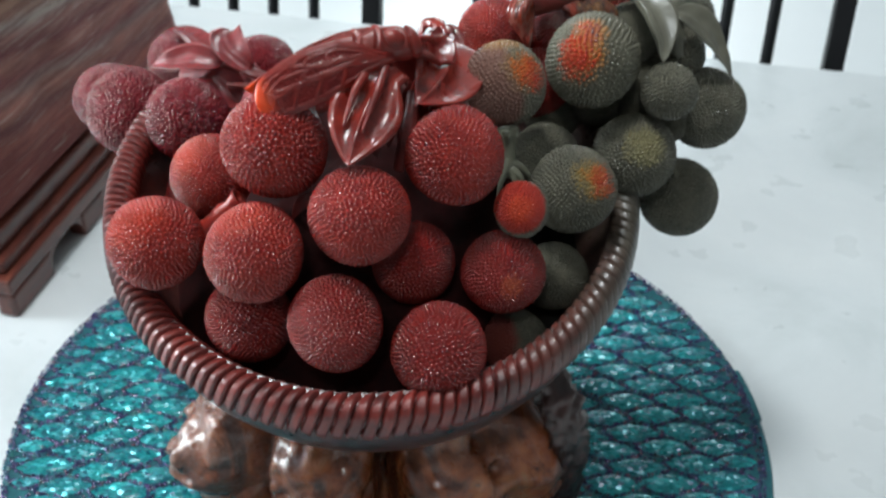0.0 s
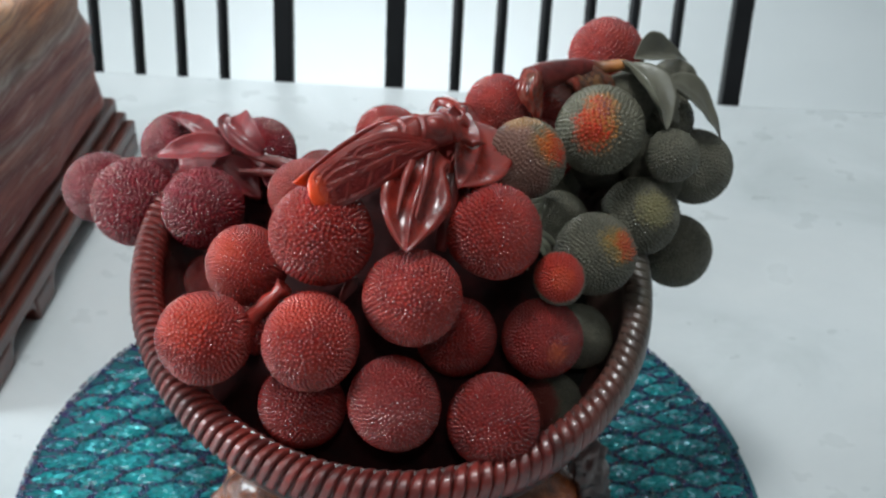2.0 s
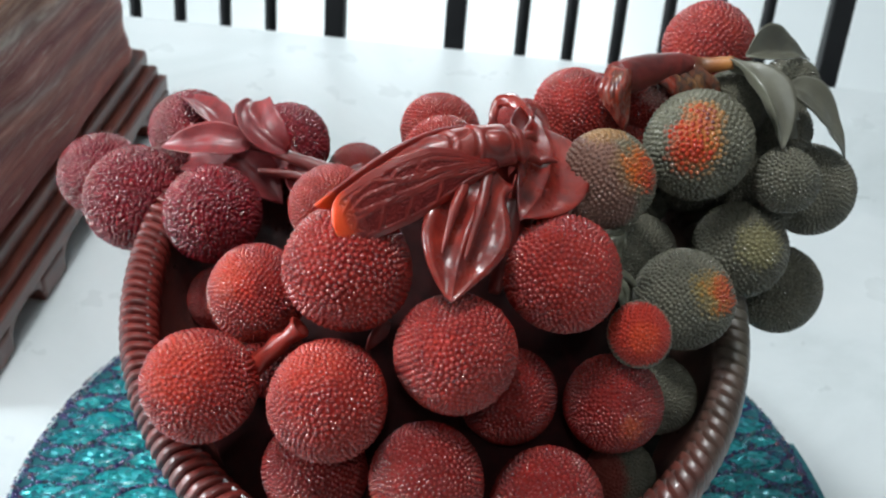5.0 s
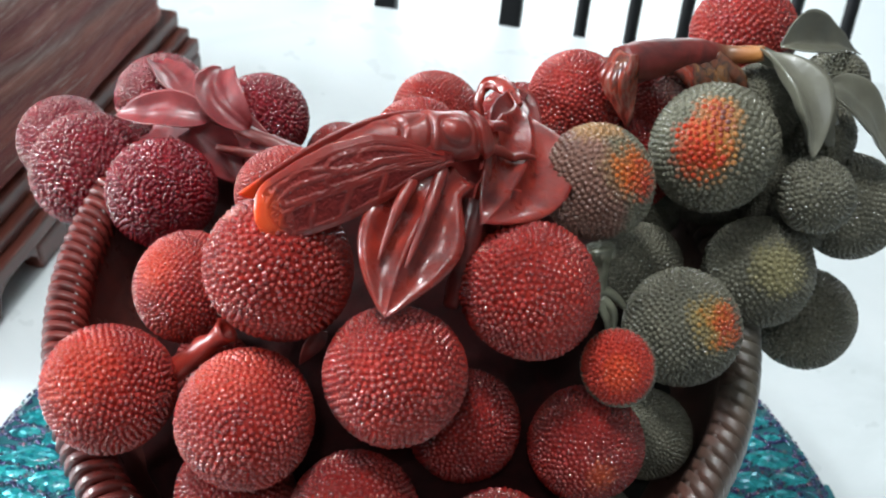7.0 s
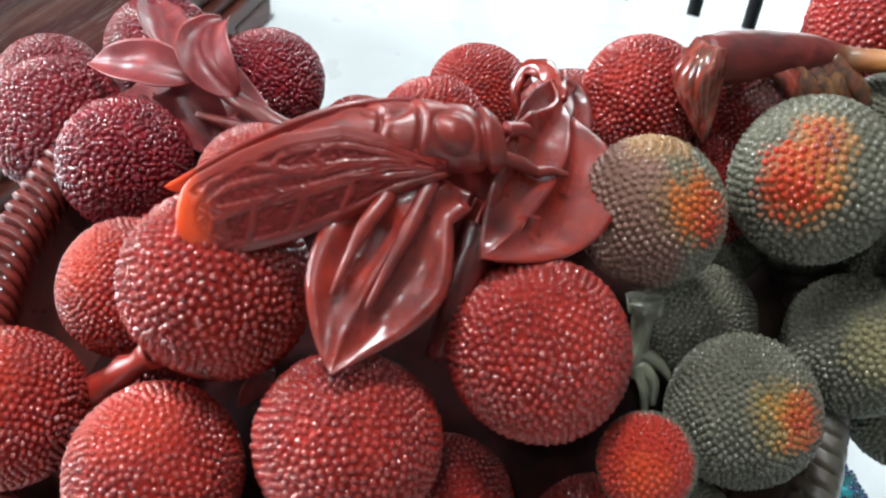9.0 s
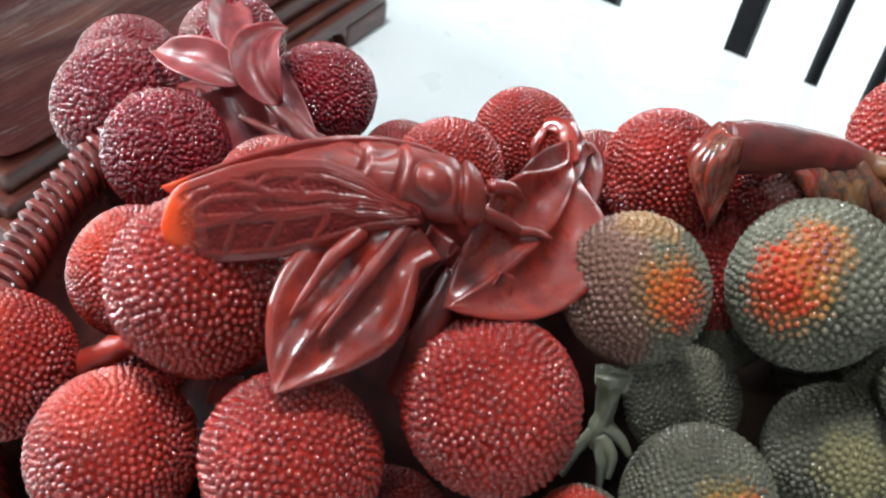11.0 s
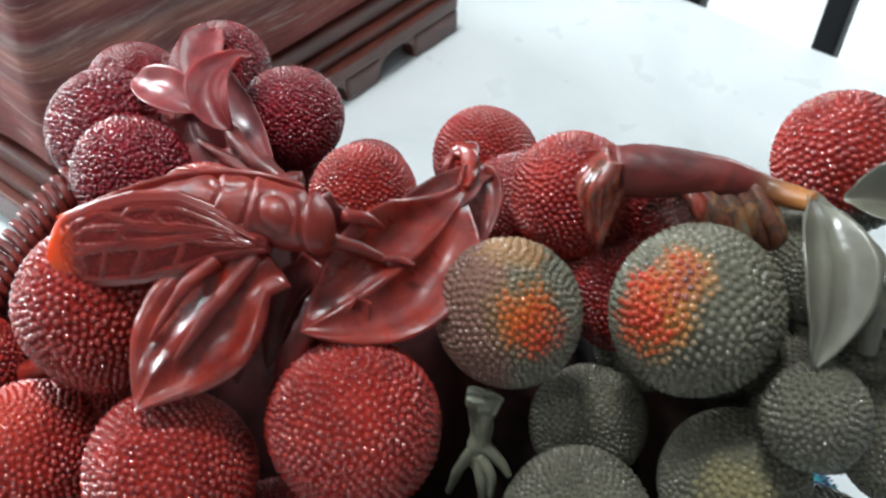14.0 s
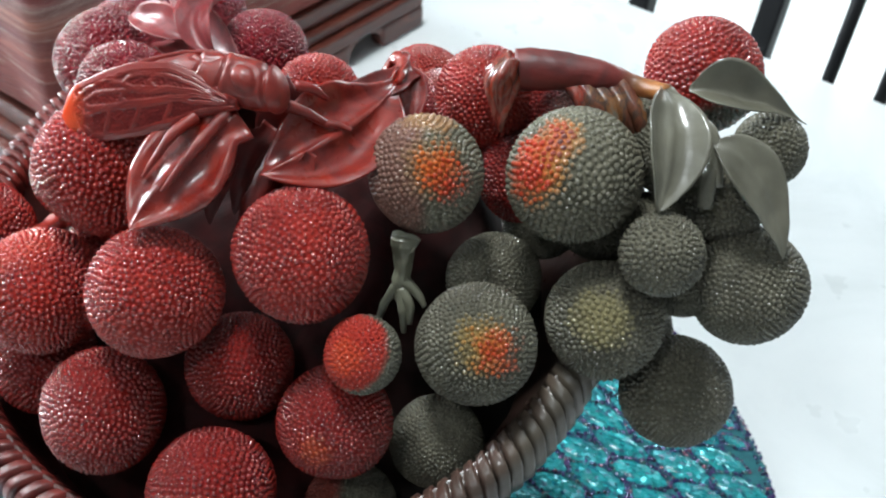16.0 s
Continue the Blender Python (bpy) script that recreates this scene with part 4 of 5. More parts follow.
# ---- leaves, twigs and the cicada ----
# red leaf below the cicada, and the bent one beside its head
part("leaf", leaf((-0.0035, 0.3290, 0.2400), (-0.0155, 0.3140, 0.2300), (-0.0180, 0.2980, 0.2165), (0.1, -0.65, 0.75), (0.1, -0.65, 0.75), 0.0300, 0.14, power=1.0, stalk=0.45, crease=0.0, hollow=0.24, droop=0.5, wave=0.0008, nu=36, nv=30), MAT_LEAF_RED, carving, "glossy red leaf")
part("leaf", leaf((0.0128, 0.3860, 0.2262), (0.0255, 0.3510, 0.2350), (0.0048, 0.3250, 0.2260), (0.60, -0.35, 0.70), (0.25, -0.60, 0.75), 0.0330, 0.16, power=1.55, stalk=0.18, crease=0.30, hollow=0.34, droop=0.4, wave=0.0016, nu=36, nv=30), MAT_LEAF_RED, carving, "twisted glossy red leaf")
part("stalk", tube([(0.0150, 0.3800, 0.2278), (0.0122, 0.3885, 0.2276), (0.0088, 0.3940, 0.2270), (0.0050, 0.3955, 0.2246), (0.0034, 0.3930, 0.2200), (0.0050, 0.3900, 0.2150)], [0.0014, 0.0022, 0.0024, 0.0022, 0.0018, 0.0014], 18, 9, 0.6, rough=0.5), MAT_LEAF_RED, carving, "curled stalk of the red leaf")
part("leaf", leaf((0.0120, 0.3900, 0.2255), (0.0180, 0.3890, 0.2235), (0.0215, 0.3750, 0.2140), (0.3, -0.6, 0.7), (0.5, -0.6, 0.6), 0.0105, 0.1, stalk=0.3), MAT_LEAF_RED, carving)
for k in range(3):
    part("leaf", leaf((0.005 + 0.004 * k, 0.343 - 0.003 * k, 0.229), (0.003 + 0.0042 * k, 0.333, 0.222), (-0.002 + 0.0046 * k, 0.323 + 0.0015 * k, 0.205), (0.6, -0.7, 0.3), (0.6, -0.7, 0.3), 0.0075, 0.2, stalk=0.5), MAT_LEAF_RED, carving, "red leaf edge in the gap")
for a, b, c, w in (((-0.003, 0.343, 0.228), (-0.006, 0.334, 0.220), (-0.006, 0.326, 0.207), 0.012), ((0.003, 0.342, 0.226), (-0.001, 0.333, 0.217), (-0.001, 0.325, 0.203), 0.010), ((-0.012, 0.336, 0.224), (-0.013, 0.327, 0.216), (-0.010, 0.320, 0.206), 0.010)):
    part("leaf", leaf(a, b, c, (0.3, -0.7, 0.6), (0.3, -0.7, 0.6), w, 0.2, stalk=0.5), MAT_TWIG, carving, "dark red leaf filling the gap")
# added leaf that hides the white table behind the head
part("leaf", leaf((0.0150, 0.3900, 0.2265), (0.0110, 0.3690, 0.2285), (0.0040, 0.3500, 0.2250), (0.2, -0.5, 0.85), (0.1, -0.6, 0.8), 0.0120, 0.1, stalk=0.5, crease=0.4, hollow=0.2, wave=0.001), MAT_TWIG, carving, "dark red leaf added to close the gap behind the cicada's head")
# added leaf that blocks the bright glint off the filling farther back
part("leaf", leaf((-0.0100, 0.3520, 0.2330), (0.0000, 0.3535, 0.2230), (0.0080, 0.3500, 0.2050), (0.1, -0.8, 0.5), (0.1, -0.8, 0.5), 0.0240, 0.1, stalk=0.6, crease=0.4, hollow=0.2, wave=0.001), MAT_TWIG, carving, "dark red leaf filling the gap")
# plum leaves on the dark fruit
part("leaf", leaf((-0.0830, 0.4040, 0.2005), (-0.0980, 0.4025, 0.2050), (-0.1170, 0.4120, 0.1945), (0.0, -0.5, 0.85), (-0.1, -0.5, 0.85), 0.0150, 0.05, thick=0.0012, blunt=0.75, crease=0.60, hollow=0.20, wave=0.0004), MAT_LEAF_PLUM, carving, "plum-red leaf")
part("leaf", leaf((-0.092, 0.413, 0.2000), (-0.103, 0.430, 0.2045), (-0.1150, 0.4530, 0.1915), (0.3, -0.3, 0.85), (0.15, 0.1, 1.0), 0.0150, 0.05, thick=0.0012, blunt=0.7, crease=0.55, hollow=0.2), MAT_LEAF_PLUM, carving, "plum-red leaf")
part("leaf", leaf((-0.0690, 0.4000, 0.2010), (-0.0870, 0.4040, 0.2120), (-0.0845, 0.4320, 0.2030), (0.1, -0.75, 0.65), (0.40, -0.30, 0.90), 0.0165, 0.02, thick=0.0012, fold=0.30, crease=1.0, hollow=0.35, blunt=0.75, wave=0.0007), MAT_LEAF_PLUM, carving, "folded plum-red leaf")
part("twig", tube([(-0.094, 0.412, 0.1975), (-0.078, 0.405, 0.1985), (-0.062, 0.3965, 0.1980), (-0.047, 0.392, 0.1950)], [0.0013, 0.0017, 0.0024, 0.0030], 14, 8, rough=0.45), MAT_TWIG, carving)
part("twig", tube([(-0.080, 0.397, 0.1945), (-0.068, 0.394, 0.1945), (-0.052, 0.391, 0.1940)], [0.0009, 0.0015, 0.0022], 12, 8, rough=0.45), MAT_TWIG, carving)
for a, b, c, w in (((-0.1080, 0.4250, 0.1840), (-0.0880, 0.4170, 0.1905), (-0.0600, 0.4060, 0.1880), 0.030), ((-0.0900, 0.4050, 0.1960), (-0.0800, 0.4000, 0.1900), (-0.0720, 0.3960, 0.1800), 0.018), ((-0.0700, 0.3990, 0.1950), (-0.0620, 0.3950, 0.1900), (-0.0560, 0.3900, 0.1800), 0.014)):
    part("leaf", leaf(a, b, c, (0.1, -0.6, 0.8), (0.2, -0.7, 0.7), w, 0.1, stalk=0.7, crease=0.5, hollow=0.2, wave=0.001), MAT_LEAF_PLUM, carving, "crumpled plum-red leaf under the others")
# grey leaves on the green fruit
part("leaf", leaf((0.0880, 0.4010, 0.2395), (0.0985, 0.3850, 0.2400), (0.1008, 0.3700, 0.2225), (0.35, -0.25, 0.85), (0.60, -0.40, 0.65), 0.0215, 0.10, crease=0.60, hollow=0.24, power=1.2, blunt=0.8, wave=0.0005), MAT_LEAF_GREY, carving, "grey-green leaf")
part("leaf", leaf((0.0945, 0.4045, 0.2395), (0.1095, 0.4110, 0.2400), (0.1262, 0.4206, 0.2298), (0.05, -0.65, 0.75), (0.1, -0.55, 0.8), 0.0155, 0.04, crease=0.85, hollow=0.06, power=0.62, blunt=1.5, skew=-0.22, droop=0.0), MAT_LEAF_GREY, carving, "folded grey-green leaf")
part("leaf", leaf((0.1070, 0.3920, 0.2335), (0.1220, 0.3935, 0.2310), (0.1338, 0.3868, 0.2075), (0.25, -0.45, 0.85), (0.65, -0.5, 0.55), 0.0170, 0.08, crease=0.35, hollow=0.15), MAT_LEAF_GREY, carving, "grey-green leaf")
part("twig", tube([(0.087, 0.4025, 0.2380), (0.097, 0.4000, 0.2355), (0.106, 0.3935, 0.2335), (0.111, 0.388, 0.223)], [0.0024, 0.0024, 0.0020, 0.0018], rough=0.3), MAT_LEAF_GREY, carving)
part("twig", tube([(0.108, 0.394, 0.230), (0.1085, 0.388, 0.225), (0.1100, 0.384, 0.218)], [0.0022, 0.0026, 0.0020], rough=0.3), MAT_LEAF_GREY, carving)
# the main stem with its torn end and the fused shoots below it
part("stem", tube([(0.0462, 0.3935, 0.2360), (0.0570, 0.3985, 0.2364), (0.0690, 0.4030, 0.2360), (0.0790, 0.4052, 0.2350), (0.0890, 0.4010, 0.2388)], [0.0061, 0.0058, 0.0048, 0.0030, 0.0022], 22, 10, 0.9, rough=0.10), MAT_TWIG, carving, "dark red stem turning ochre and grey")


# torn fibres that fan from the stem's end and run together into a hanging point
for k in range(7):
    a = k / 6
    top = Vector((0.0435 + 0.0042 * a, 0.3950 - 0.0062 * math.sin(math.pi * a * 0.6), 0.2400 + 0.0022 * a))
    mid = Vector((0.0400 + 0.0088 * a, 0.3885 - 0.0045 * math.sin(math.pi * a), 0.2330 + 0.0010 * a))
    low = Vector((0.0450 + 0.0034 * a, 0.3842 - 0.0012 * a, 0.2262))
    tip = Vector((0.0477 + 0.0008 * a, 0.3828, 0.2222 - 0.0012 * math.sin(math.pi * a)))
    part("torn_fibre", tube([top, top.lerp(mid, 0.5) + Vector((-0.0004, -0.0012, 0.0006)), mid, low, tip], [0.0017, 0.0020, 0.0017, 0.0012, 0.0005], 10, 8, 0.75, rough=0.3), MAT_TORN, carving, "torn streaked fibre at the stem's end")
for x, y, dx, drop, thick in ((0.0615, 0.3978, 0.0090, 0.010, 0.0020), (0.0655, 0.3990, 0.0095, 0.013, 0.0028), (0.0700, 0.4005, 0.0085, 0.014, 0.0024), (0.0745, 0.4022, 0.0075, 0.015, 0.0026), (0.0790, 0.4020, 0.0070, 0.015, 0.0022)):
    part("shoot", tube([(x - 0.004, y + 0.001, 0.2360), (x + dx * 0.4, y - 0.0022, 0.2352 - drop * 0.25), (x + dx * 0.9, y - 0.0034, 0.2350 - drop * 0.65), (x + dx * 1.15, y - 0.0030, 0.2350 - drop)], [thick * 0.9, thick * 1.1, thick * 0.9, thick * 0.5], 14, 9, 0.8, rough=0.22), MAT_TORN, carving)
part("leaf", leaf((0.0600, 0.4000, 0.2352), (0.0710, 0.4020, 0.2320), (0.0840, 0.4040, 0.2250), (0.0, -0.8, 0.6), (0.1, -0.8, 0.6), 0.0105, 0.05, wave=0.0008, power=0.8, stalk=0.5, crease=0.1, hollow=0.0), MAT_TORN, carving, "streaked web below the stem")
# the small forked calyx between red and green, and the hollow stub between the red fruit
part("calyx", tube([(0.0394, 0.3422, 0.2068), (0.0396, 0.3418, 0.2050), (0.0399, 0.3413, 0.2025), (0.0403, 0.3404, 0.1985), (0.0408, 0.3390, 0.1930), (0.0416, 0.3375, 0.1880)], [0.0034, 0.0032, 0.0026, 0.0023, 0.0025, 0.0020], 20, 8, 0.75, rough=0.6), MAT_CALYX, carving, "pale grey calyx")
for tip in ((0.0352, 0.3432, 0.2066), (0.0436, 0.3440, 0.2066)):
    part("sepal", leaf((0.0398, 0.3412, 0.2035), Vector((0.0396, 0.3418, 0.2062)).lerp(Vector(tip), 0.35), tip, (0.1, -0.8, 0.5), (0.1, -0.5, 0.8), 0.0062, 0.1, stalk=0.8, nu=12, nv=8), MAT_CALYX, carving)
for pts in (((0.0405, 0.3395, 0.1940), (0.0375, 0.3360, 0.1870), (0.0362, 0.3330, 0.1800)), ((0.0412, 0.3380, 0.1920), (0.0435, 0.3350, 0.1860), (0.0448, 0.3335, 0.1800)),
            ((0.0412, 0.3380, 0.1920), (0.0450, 0.3362, 0.1880), (0.0458, 0.3345, 0.1830)), ((0.0408, 0.3390, 0.1940), (0.0455, 0.3390, 0.1915), (0.0485, 0.3385, 0.1880))):
    part("twig", tube(pts, [0.0019, 0.0013, 0.0007], 10, 7, 0.8, rough=0.35), MAT_CALYX, carving)


def stub():
    """A cut hollow twig."""
    a, b = Vector((-0.0755, 0.3161, 0.1766)), Vector((-0.0625, 0.3188, 0.1885))
    way = (b - a).normalized()
    s = way.orthogonal().normalized()
    u = way.cross(s)
    ring = [(a - way * 0.006, 0.0040), (a, 0.0034), (a.lerp(b, 0.25), 0.0027), (a.lerp(b, 0.5), 0.0033), (a.lerp(b, 0.7), 0.0025), (b - way * 0.0016, 0.0033), (b, 0.0039), (b + way * 0.0004, 0.0033), (b - way * 0.0004, 0.0021), (b - way * 0.0040, 0.0014)]
    verts, faces, n = [], [], 14
    for c, r in ring:
        for k in range(n):
            t = 2 * math.pi * k / n
            verts.append(c + (s * math.cos(t) + u * math.sin(t)) * r * (1 + 0.28 * noise.noise(c * 420 + Vector((math.cos(t), math.sin(t), 0)) * 1.3)))
    for i in range(len(ring) - 1):
        for k in range(n):
            j = (k + 1) % n
            faces.append((i * n + k, i * n + j, (i + 1) * n + j, (i + 1) * n + k))
    faces.append(tuple((len(ring) - 1) * n + k for k in range(n)))
    return solid(verts, faces)


part("twig", stub(), MAT_STUB, carving, "cut hollow red twig")
part("leaf", leaf((-0.0345, 0.3160, 0.1930), (-0.0390, 0.3150, 0.1900), (-0.0420, 0.3130, 0.1830), (0.2, -0.8, 0.5), (0.3, -0.8, 0.4), 0.0055, 0.1), MAT_TWIG, carving, "small dark leaf in a gap")
for pts, rad in (([(0.004, 0.335, 0.226), (0.001, 0.326, 0.214), (-0.002, 0.322, 0.200)], [0.003, 0.003, 0.002]),
                 ([(0.012, 0.340, 0.226), (0.008, 0.332, 0.212), (0.004, 0.328, 0.198)], [0.003, 0.003, 0.002]),
                 ([(-0.060, 0.385, 0.190), (-0.052, 0.390, 0.194), (-0.042, 0.394, 0.196)], [0.003, 0.003, 0.003])):
    part("twig", tube(pts, rad, rough=0.4), MAT_TWIG, carving)

# the cicada, by its own axes: along the body, across the near wing, and out of it
CIC = Vector((-0.0499, 0.3163, 0.2309))
CN = Vector((0.15, -0.86, 0.49)).normalized()
CA = Vector((0.0456, 0.0143, 0.0112))
CA = (CA - CN * CA.dot(CN)).normalized()
CC = CN.cross(CA)


def cic(s, c, n):
    return CIC + CA * s + CC * c + CN * n


def body_mesh():
    """Abdomen under the wings, ridged chest with a collar, and a blunt head ending in a flange, lofted along the axis."""
    keys = [(0.012, 0.0060, -0.0040, 0.0020), (0.020, 0.0070, -0.0045, 0.0045), (0.028, 0.0076, -0.0045, 0.0058), (0.0345, 0.0073, -0.0042, 0.0066), (0.0420, 0.0066, -0.0036, 0.0071),
            (0.0500, 0.0052, -0.0032, 0.0068), (0.0544, 0.0040, -0.0030, 0.0064), (0.0570, 0.0034, -0.0030, 0.0060), (0.0592, 0.0028, -0.0031, 0.0058), (0.0606, 0.0022, -0.0032, 0.0046), (0.0612, 0.0018, -0.0032, 0.0010)]
    ks = [k[0] for k in keys]
    n, m, verts, faces = 64, 110, [], []
    for i in range(m + 1):
        s = 0.012 + 0.0492 * i / m
        c, d, r = (float(np.interp(s, ks, [k[j] for k in keys])) for j in (1, 2, 3))
        for k in range(n):
            a = 2 * math.pi * k / n
            q = cic(s, c + math.cos(a) * r, d + math.sin(a) * r * 0.92)
            h = 0.0004 * noise.noise(q * 220)
            # collar: a curved groove behind the chest, another before the head, and scrolls beside the ridge
            for at, bend, deep, wide in ((0.0372, 0.0022, 0.0011, 0.0006), (0.0452, 0.0014, 0.0009, 0.0005), (0.0568, 0.0004, 0.0012, 0.0005)):
                e = s - at - bend * math.cos(2 * (a - 0.75))
                h += deep * (0.45 * math.exp(-((e - 0.0013) / 0.0009) ** 2) - math.exp(-(e / wide) ** 2))
            h -= 0.0007 * math.exp(-((a - 0.55 - 0.25 * math.sin((s - 0.037) * 420)) / 0.10) ** 2) * (0.036 < s < 0.0455)
            h += 0.0015 * math.exp(-((s - 0.0520) / 0.0030) ** 2 - ((a - 1.25) / 0.50) ** 2)
            h -= 0.0008 * math.exp(-((((s - 0.0520) / 0.0036) ** 2 + ((a - 1.25) / 0.62) ** 2 - 1) / 0.20) ** 2)
            verts.append(q + (q - cic(s, c, d)).normalized() * h)
    for i in range(m):
        for k in range(n):
            j = (k + 1) % n
            faces.append((i * n + k, i * n + j, (i + 1) * n + j, (i + 1) * n + k)[::-1])
    faces.append(tuple(range(n)))
    faces.append(tuple(m * n + k for k in range(n))[::-1])
    return solid(verts, faces)


cicada = part("cicada", body_mesh(), MAT_BODY, carving, "red stone cicada resting on the fruit")
WU = (0.0, 0.20, 0.35, 0.55, 0.72, 0.88, 1.0)
WC = (0.0, 0.0030, 0.0036, 0.0029, 0.0017, 0.0003, -0.0006)
WH = (0.0014, 0.0058, 0.0084, 0.0097, 0.0093, 0.0082, 0.0072)


def wing_point(side, u, v, lift=0.0):
    """A place on a wing: u from the shoulder (0) to the rounded end (1), v across (-1 lower edge, 1 upper edge)."""
    s = 0.0495 - 0.0515 * u
    c, h = float(np.interp(u, WU, WC)), float(np.interp(u, WU, WH))
    if u > 0.88:
        h *= math.sqrt(max(0.0, 1 - ((u - 0.88) / 0.121) ** 2.4))
    out = 0.0024 * math.sin(math.pi * min(1, 0.15 + u * 0.95)) + 0.0010 * (1 - v * v)
    if side > 0:
        return cic(s, c + h * v, lift + out)
    # the far wing lies along the back, a little above and behind, and runs out to a point
    a, b = Vector((-0.006, 0.3430, 0.2470)), Vector((-0.0575, 0.3245, 0.2315))
    q = a.lerp(b, u) + Vector((0, 0.0015, 0.0068)) * math.sin(math.pi * u ** 0.85)
    down = (CN * -0.35 - CC * 0.95).normalized()
    w = 0.0145 * math.sin(math.pi * min(1.0, 0.12 + 0.88 * u) ** 1.1) ** 0.7
    return q + down * w * (1 - v) * 0.5 + CN * (lift - 0.0035 * (1 - u))


MARGIN_VEINS = [[(0.05, 0.5), (0.3, 0.76), (0.6, 0.78), (0.85, 0.66), (0.92, 0.4), (0.94, 0.0), (0.92, -0.5), (0.86, -0.8)], [(0.02, -0.6), (0.3, -0.8), (0.6, -0.84), (0.86, -0.8)]]
LONG_VEINS = [[(0.12, 0.30), (0.30, 0.56), (0.48, 0.66), (0.57, 0.62), (0.61, 0.48), (0.56, 0.33), (0.40, 0.22), (0.12, 0.15)],
              [(0.15, 0.08), (0.45, 0.15), (0.66, 0.34), (0.79, 0.44), (0.86, 0.30), (0.84, 0.08), (0.70, -0.04), (0.40, -0.10), (0.15, -0.02)],
              [(0.28, -0.16), (0.50, -0.20), (0.78, -0.08), (0.87, -0.14), (0.89, -0.42), (0.85, -0.70)],
              [(0.06, -0.10), (0.12, 0.03), (0.22, -0.02), (0.28, -0.18), (0.22, -0.32), (0.10, -0.28), (0.06, -0.10)]]
CROSS_VEINS = [[(0.42, 0.22), (0.45, 0.44), (0.42, 0.63)], [(0.60, -0.05), (0.63, 0.14), (0.59, 0.28)], [(0.52, -0.20), (0.55, -0.50), (0.60, -0.82)], [(0.70, -0.12), (0.73, -0.48), (0.76, -0.82)],
               [(0.34, -0.17), (0.36, -0.48), (0.40, -0.78)], [(0.61, 0.48), (0.66, 0.58), (0.70, 0.76)]]
VEINS = MARGIN_VEINS + LONG_VEINS + CROSS_VEINS


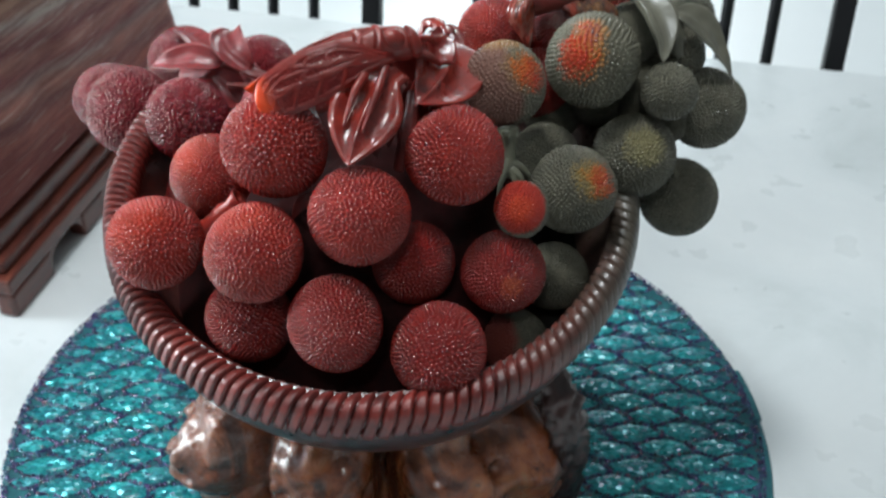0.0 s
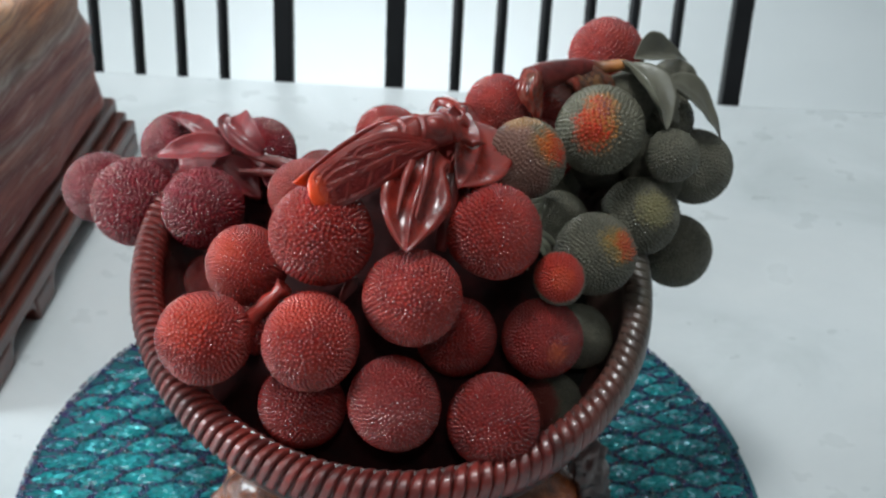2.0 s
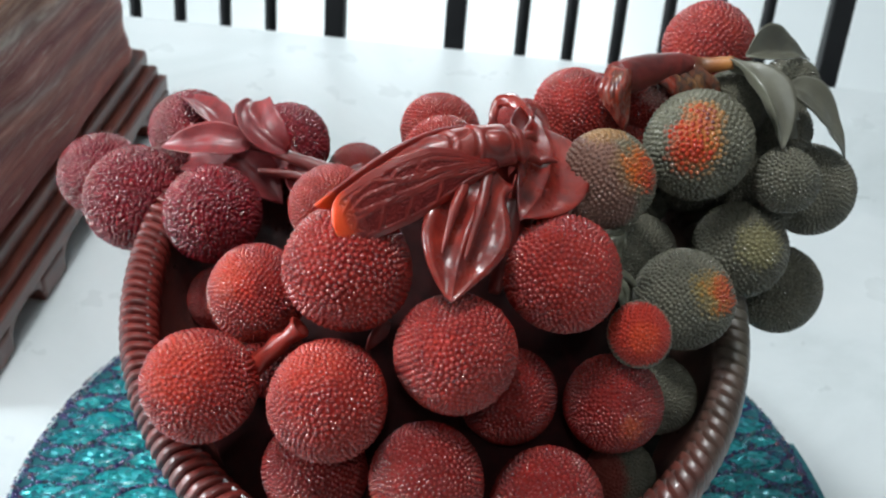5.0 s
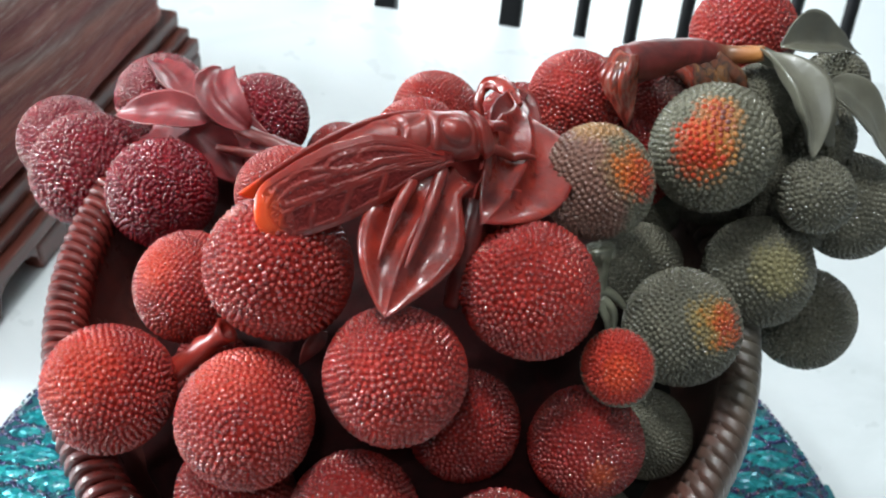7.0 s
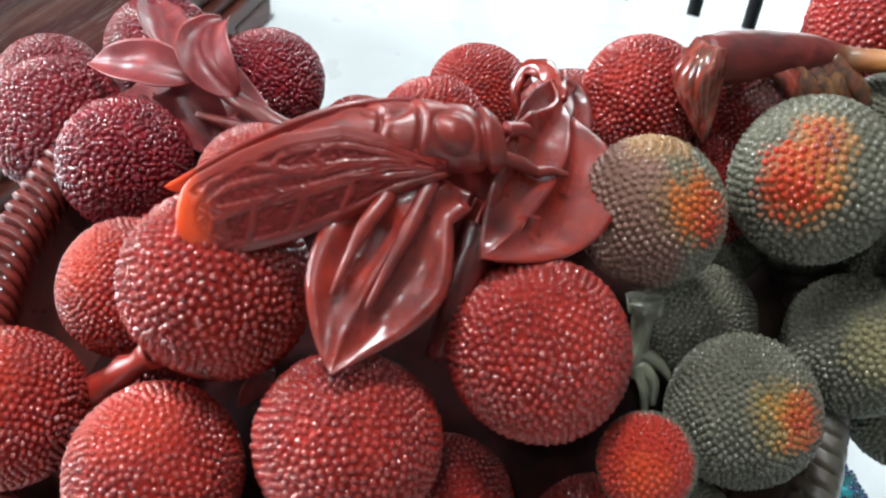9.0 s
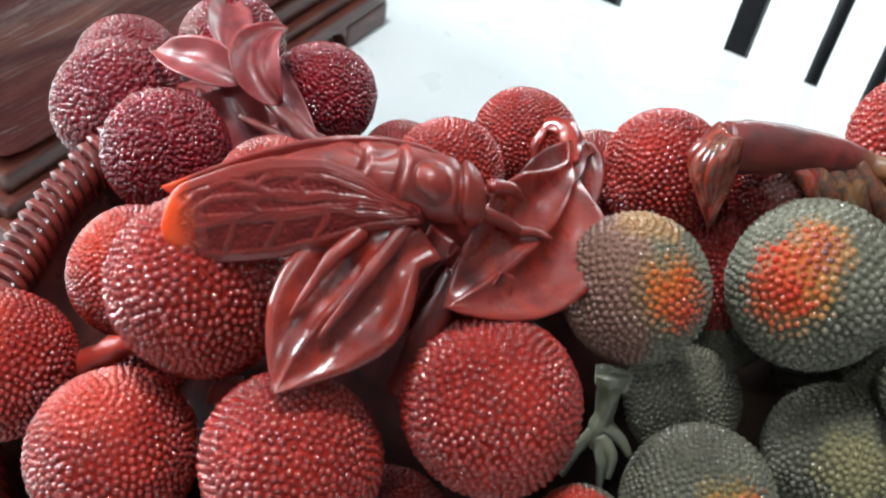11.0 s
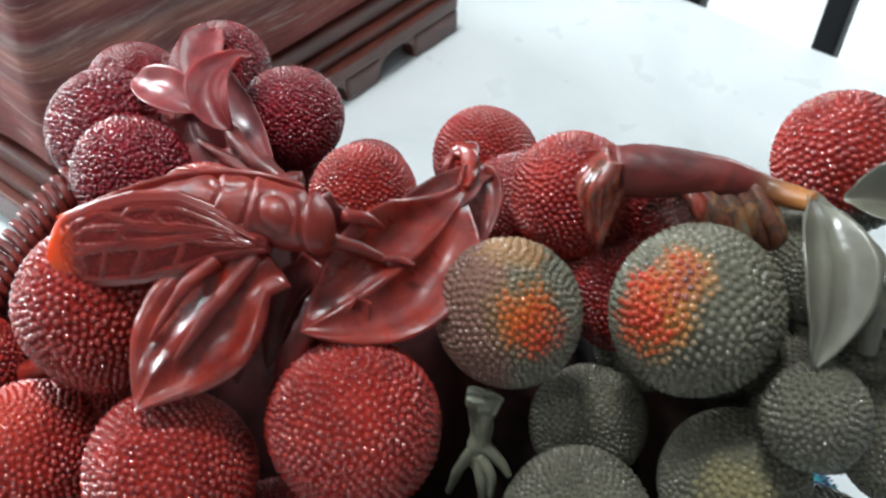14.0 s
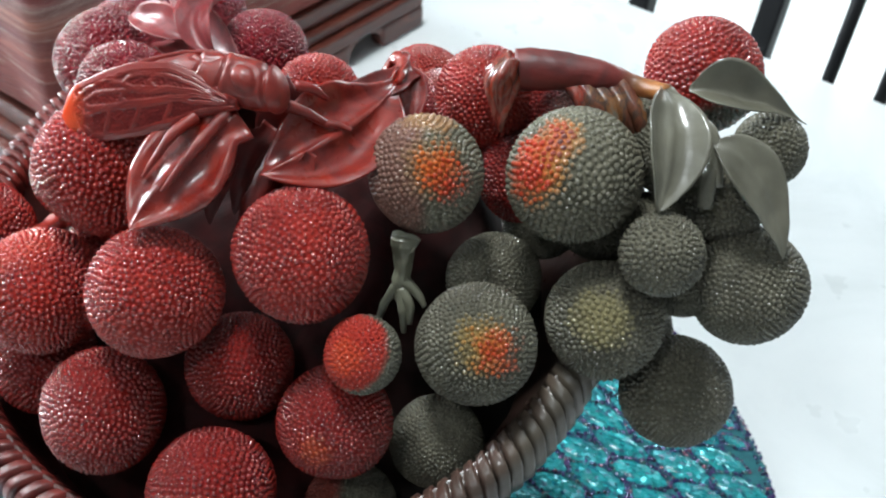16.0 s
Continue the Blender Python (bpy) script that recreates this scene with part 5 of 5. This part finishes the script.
def wing_mesh(side):
    """A wing in relief: raised double veins, rough sunken cells and a smooth margin."""
    nu, nv = (150, 60) if side > 0 else (40, 14)
    ends = np.array([(a, b) for line in VEINS for a, b in zip(line, line[1:])])
    verts, faces, deep = [], [], []
    for top in (1, 0):
        for i in range(nu + 1):
            u = 1 - (1 - i / nu) ** 1.2
            h = float(np.interp(u, WU, WH))
            for k in range(nv + 1):
                v = 2 * k / nv - 1
                lift = 0.0010 * (1 - 0.5 * v ** 4) if top else -0.0009
                if top and side > 0:
                    size = np.array((0.0515, h))
                    a, b = ends[:, 0] * size, ends[:, 1] * size
                    p, way = np.array((u, v)) * size, b - a
                    along = np.clip(((p - a) * way).sum(1) / (way * way).sum(1), 0, 1)
                    far = math.sqrt(float(((a + way * along[:, None] - p) ** 2).sum(1).min()))
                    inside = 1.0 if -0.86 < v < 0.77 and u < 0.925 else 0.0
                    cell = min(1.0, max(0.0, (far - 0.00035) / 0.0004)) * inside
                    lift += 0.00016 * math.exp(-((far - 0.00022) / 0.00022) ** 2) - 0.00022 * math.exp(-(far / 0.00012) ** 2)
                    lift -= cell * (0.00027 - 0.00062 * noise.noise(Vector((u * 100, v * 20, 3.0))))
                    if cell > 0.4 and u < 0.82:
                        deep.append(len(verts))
                verts.append(wing_point(side, u, v, lift))
    row, lay = nv + 1, (nu + 1) * (nv + 1)
    for i in range(nu):
        for k in range(nv):
            a = i * row + k
            faces.append((a, a + 1, a + row + 1, a + row))
            faces.append((lay + a, lay + a + row, lay + a + row + 1, lay + a + 1))
    rim = [k for k in range(row)] + [i * row + nv for i in range(1, nu + 1)] + [nu * row + k for k in range(nv - 1, -1, -1)] + [i * row for i in range(nu - 1, 0, -1)]
    for a, b in zip(rim, rim[1:] + rim[:1]):
        faces.append((b, a, lay + a, lay + b))
    me = solid(verts, faces)
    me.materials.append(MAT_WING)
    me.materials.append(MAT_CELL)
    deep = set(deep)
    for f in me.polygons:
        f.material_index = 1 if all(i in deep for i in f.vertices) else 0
    bm = bmesh.new()
    bm.from_mesh(me)
    bmesh.ops.recalc_face_normals(bm, faces=bm.faces)
    bm.to_mesh(me)
    bm.free()
    return me


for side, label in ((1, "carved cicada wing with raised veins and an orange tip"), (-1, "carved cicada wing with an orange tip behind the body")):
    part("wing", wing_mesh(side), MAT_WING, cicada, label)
for pts, thick in ((((-0.0135, 0.3245, 0.2385), (-0.0168, 0.3175, 0.2352), (-0.0205, 0.3085, 0.2262)), (0.0017, 0.0015, 0.0004)),
                   (((-0.0062, 0.3285, 0.2400), (-0.0090, 0.3190, 0.2348), (-0.0138, 0.3075, 0.2248)), (0.0017, 0.0017, 0.0004)),
                   (((0.0045, 0.3390, 0.2400), (0.0085, 0.3430, 0.2365), (0.0130, 0.3470, 0.2315)), (0.0017, 0.0015, 0.0009)),
                   (((0.0120, 0.3460, 0.2325), (0.0150, 0.3478, 0.2322), (0.0185, 0.3490, 0.2310)), (0.0012, 0.0010, 0.0005))):
    part("leg", tube(pts, thick, 12, 9, rough=0.22), MAT_BODY, cicada)
part("antenna", tube([(0.0052, 0.3430, 0.2440), (0.0085, 0.3460, 0.2425), (0.0110, 0.3490, 0.2385)], [0.0016, 0.0014, 0.0006], 8, 5, rough=0.3), MAT_WING, cicada)

# ---- pieces last: rope strands and sequined scales ----
TWIST = twist_mesh()
a, turns = 0.0, []
while a < 2 * math.pi - 0.02:
    tight = 1 / (1 + 0.55 * max(0.0, -math.cos(a)) ** 1.5 + 0.20 * max(0.0, math.cos(a)))
    turns.append((a, tight))
    a += 2 * math.pi / TWISTS * tight
for a, tight in turns:
    part("strand", TWIST, MAT_ROPE, rope, "", rim_frame(a) @ Matrix.Diagonal((1 - 0.10 * max(0.0, math.cos(a)), tight, 1, 1)))
for x, y, a, s in spots:
    part("scale", PETAL, MAT_SEQUIN, mat, "", Matrix.LocRotScale((MAT_C.x + x, MAT_C.y + y, 0.0035), Euler((0, 0, a)), (s, s, 1)))
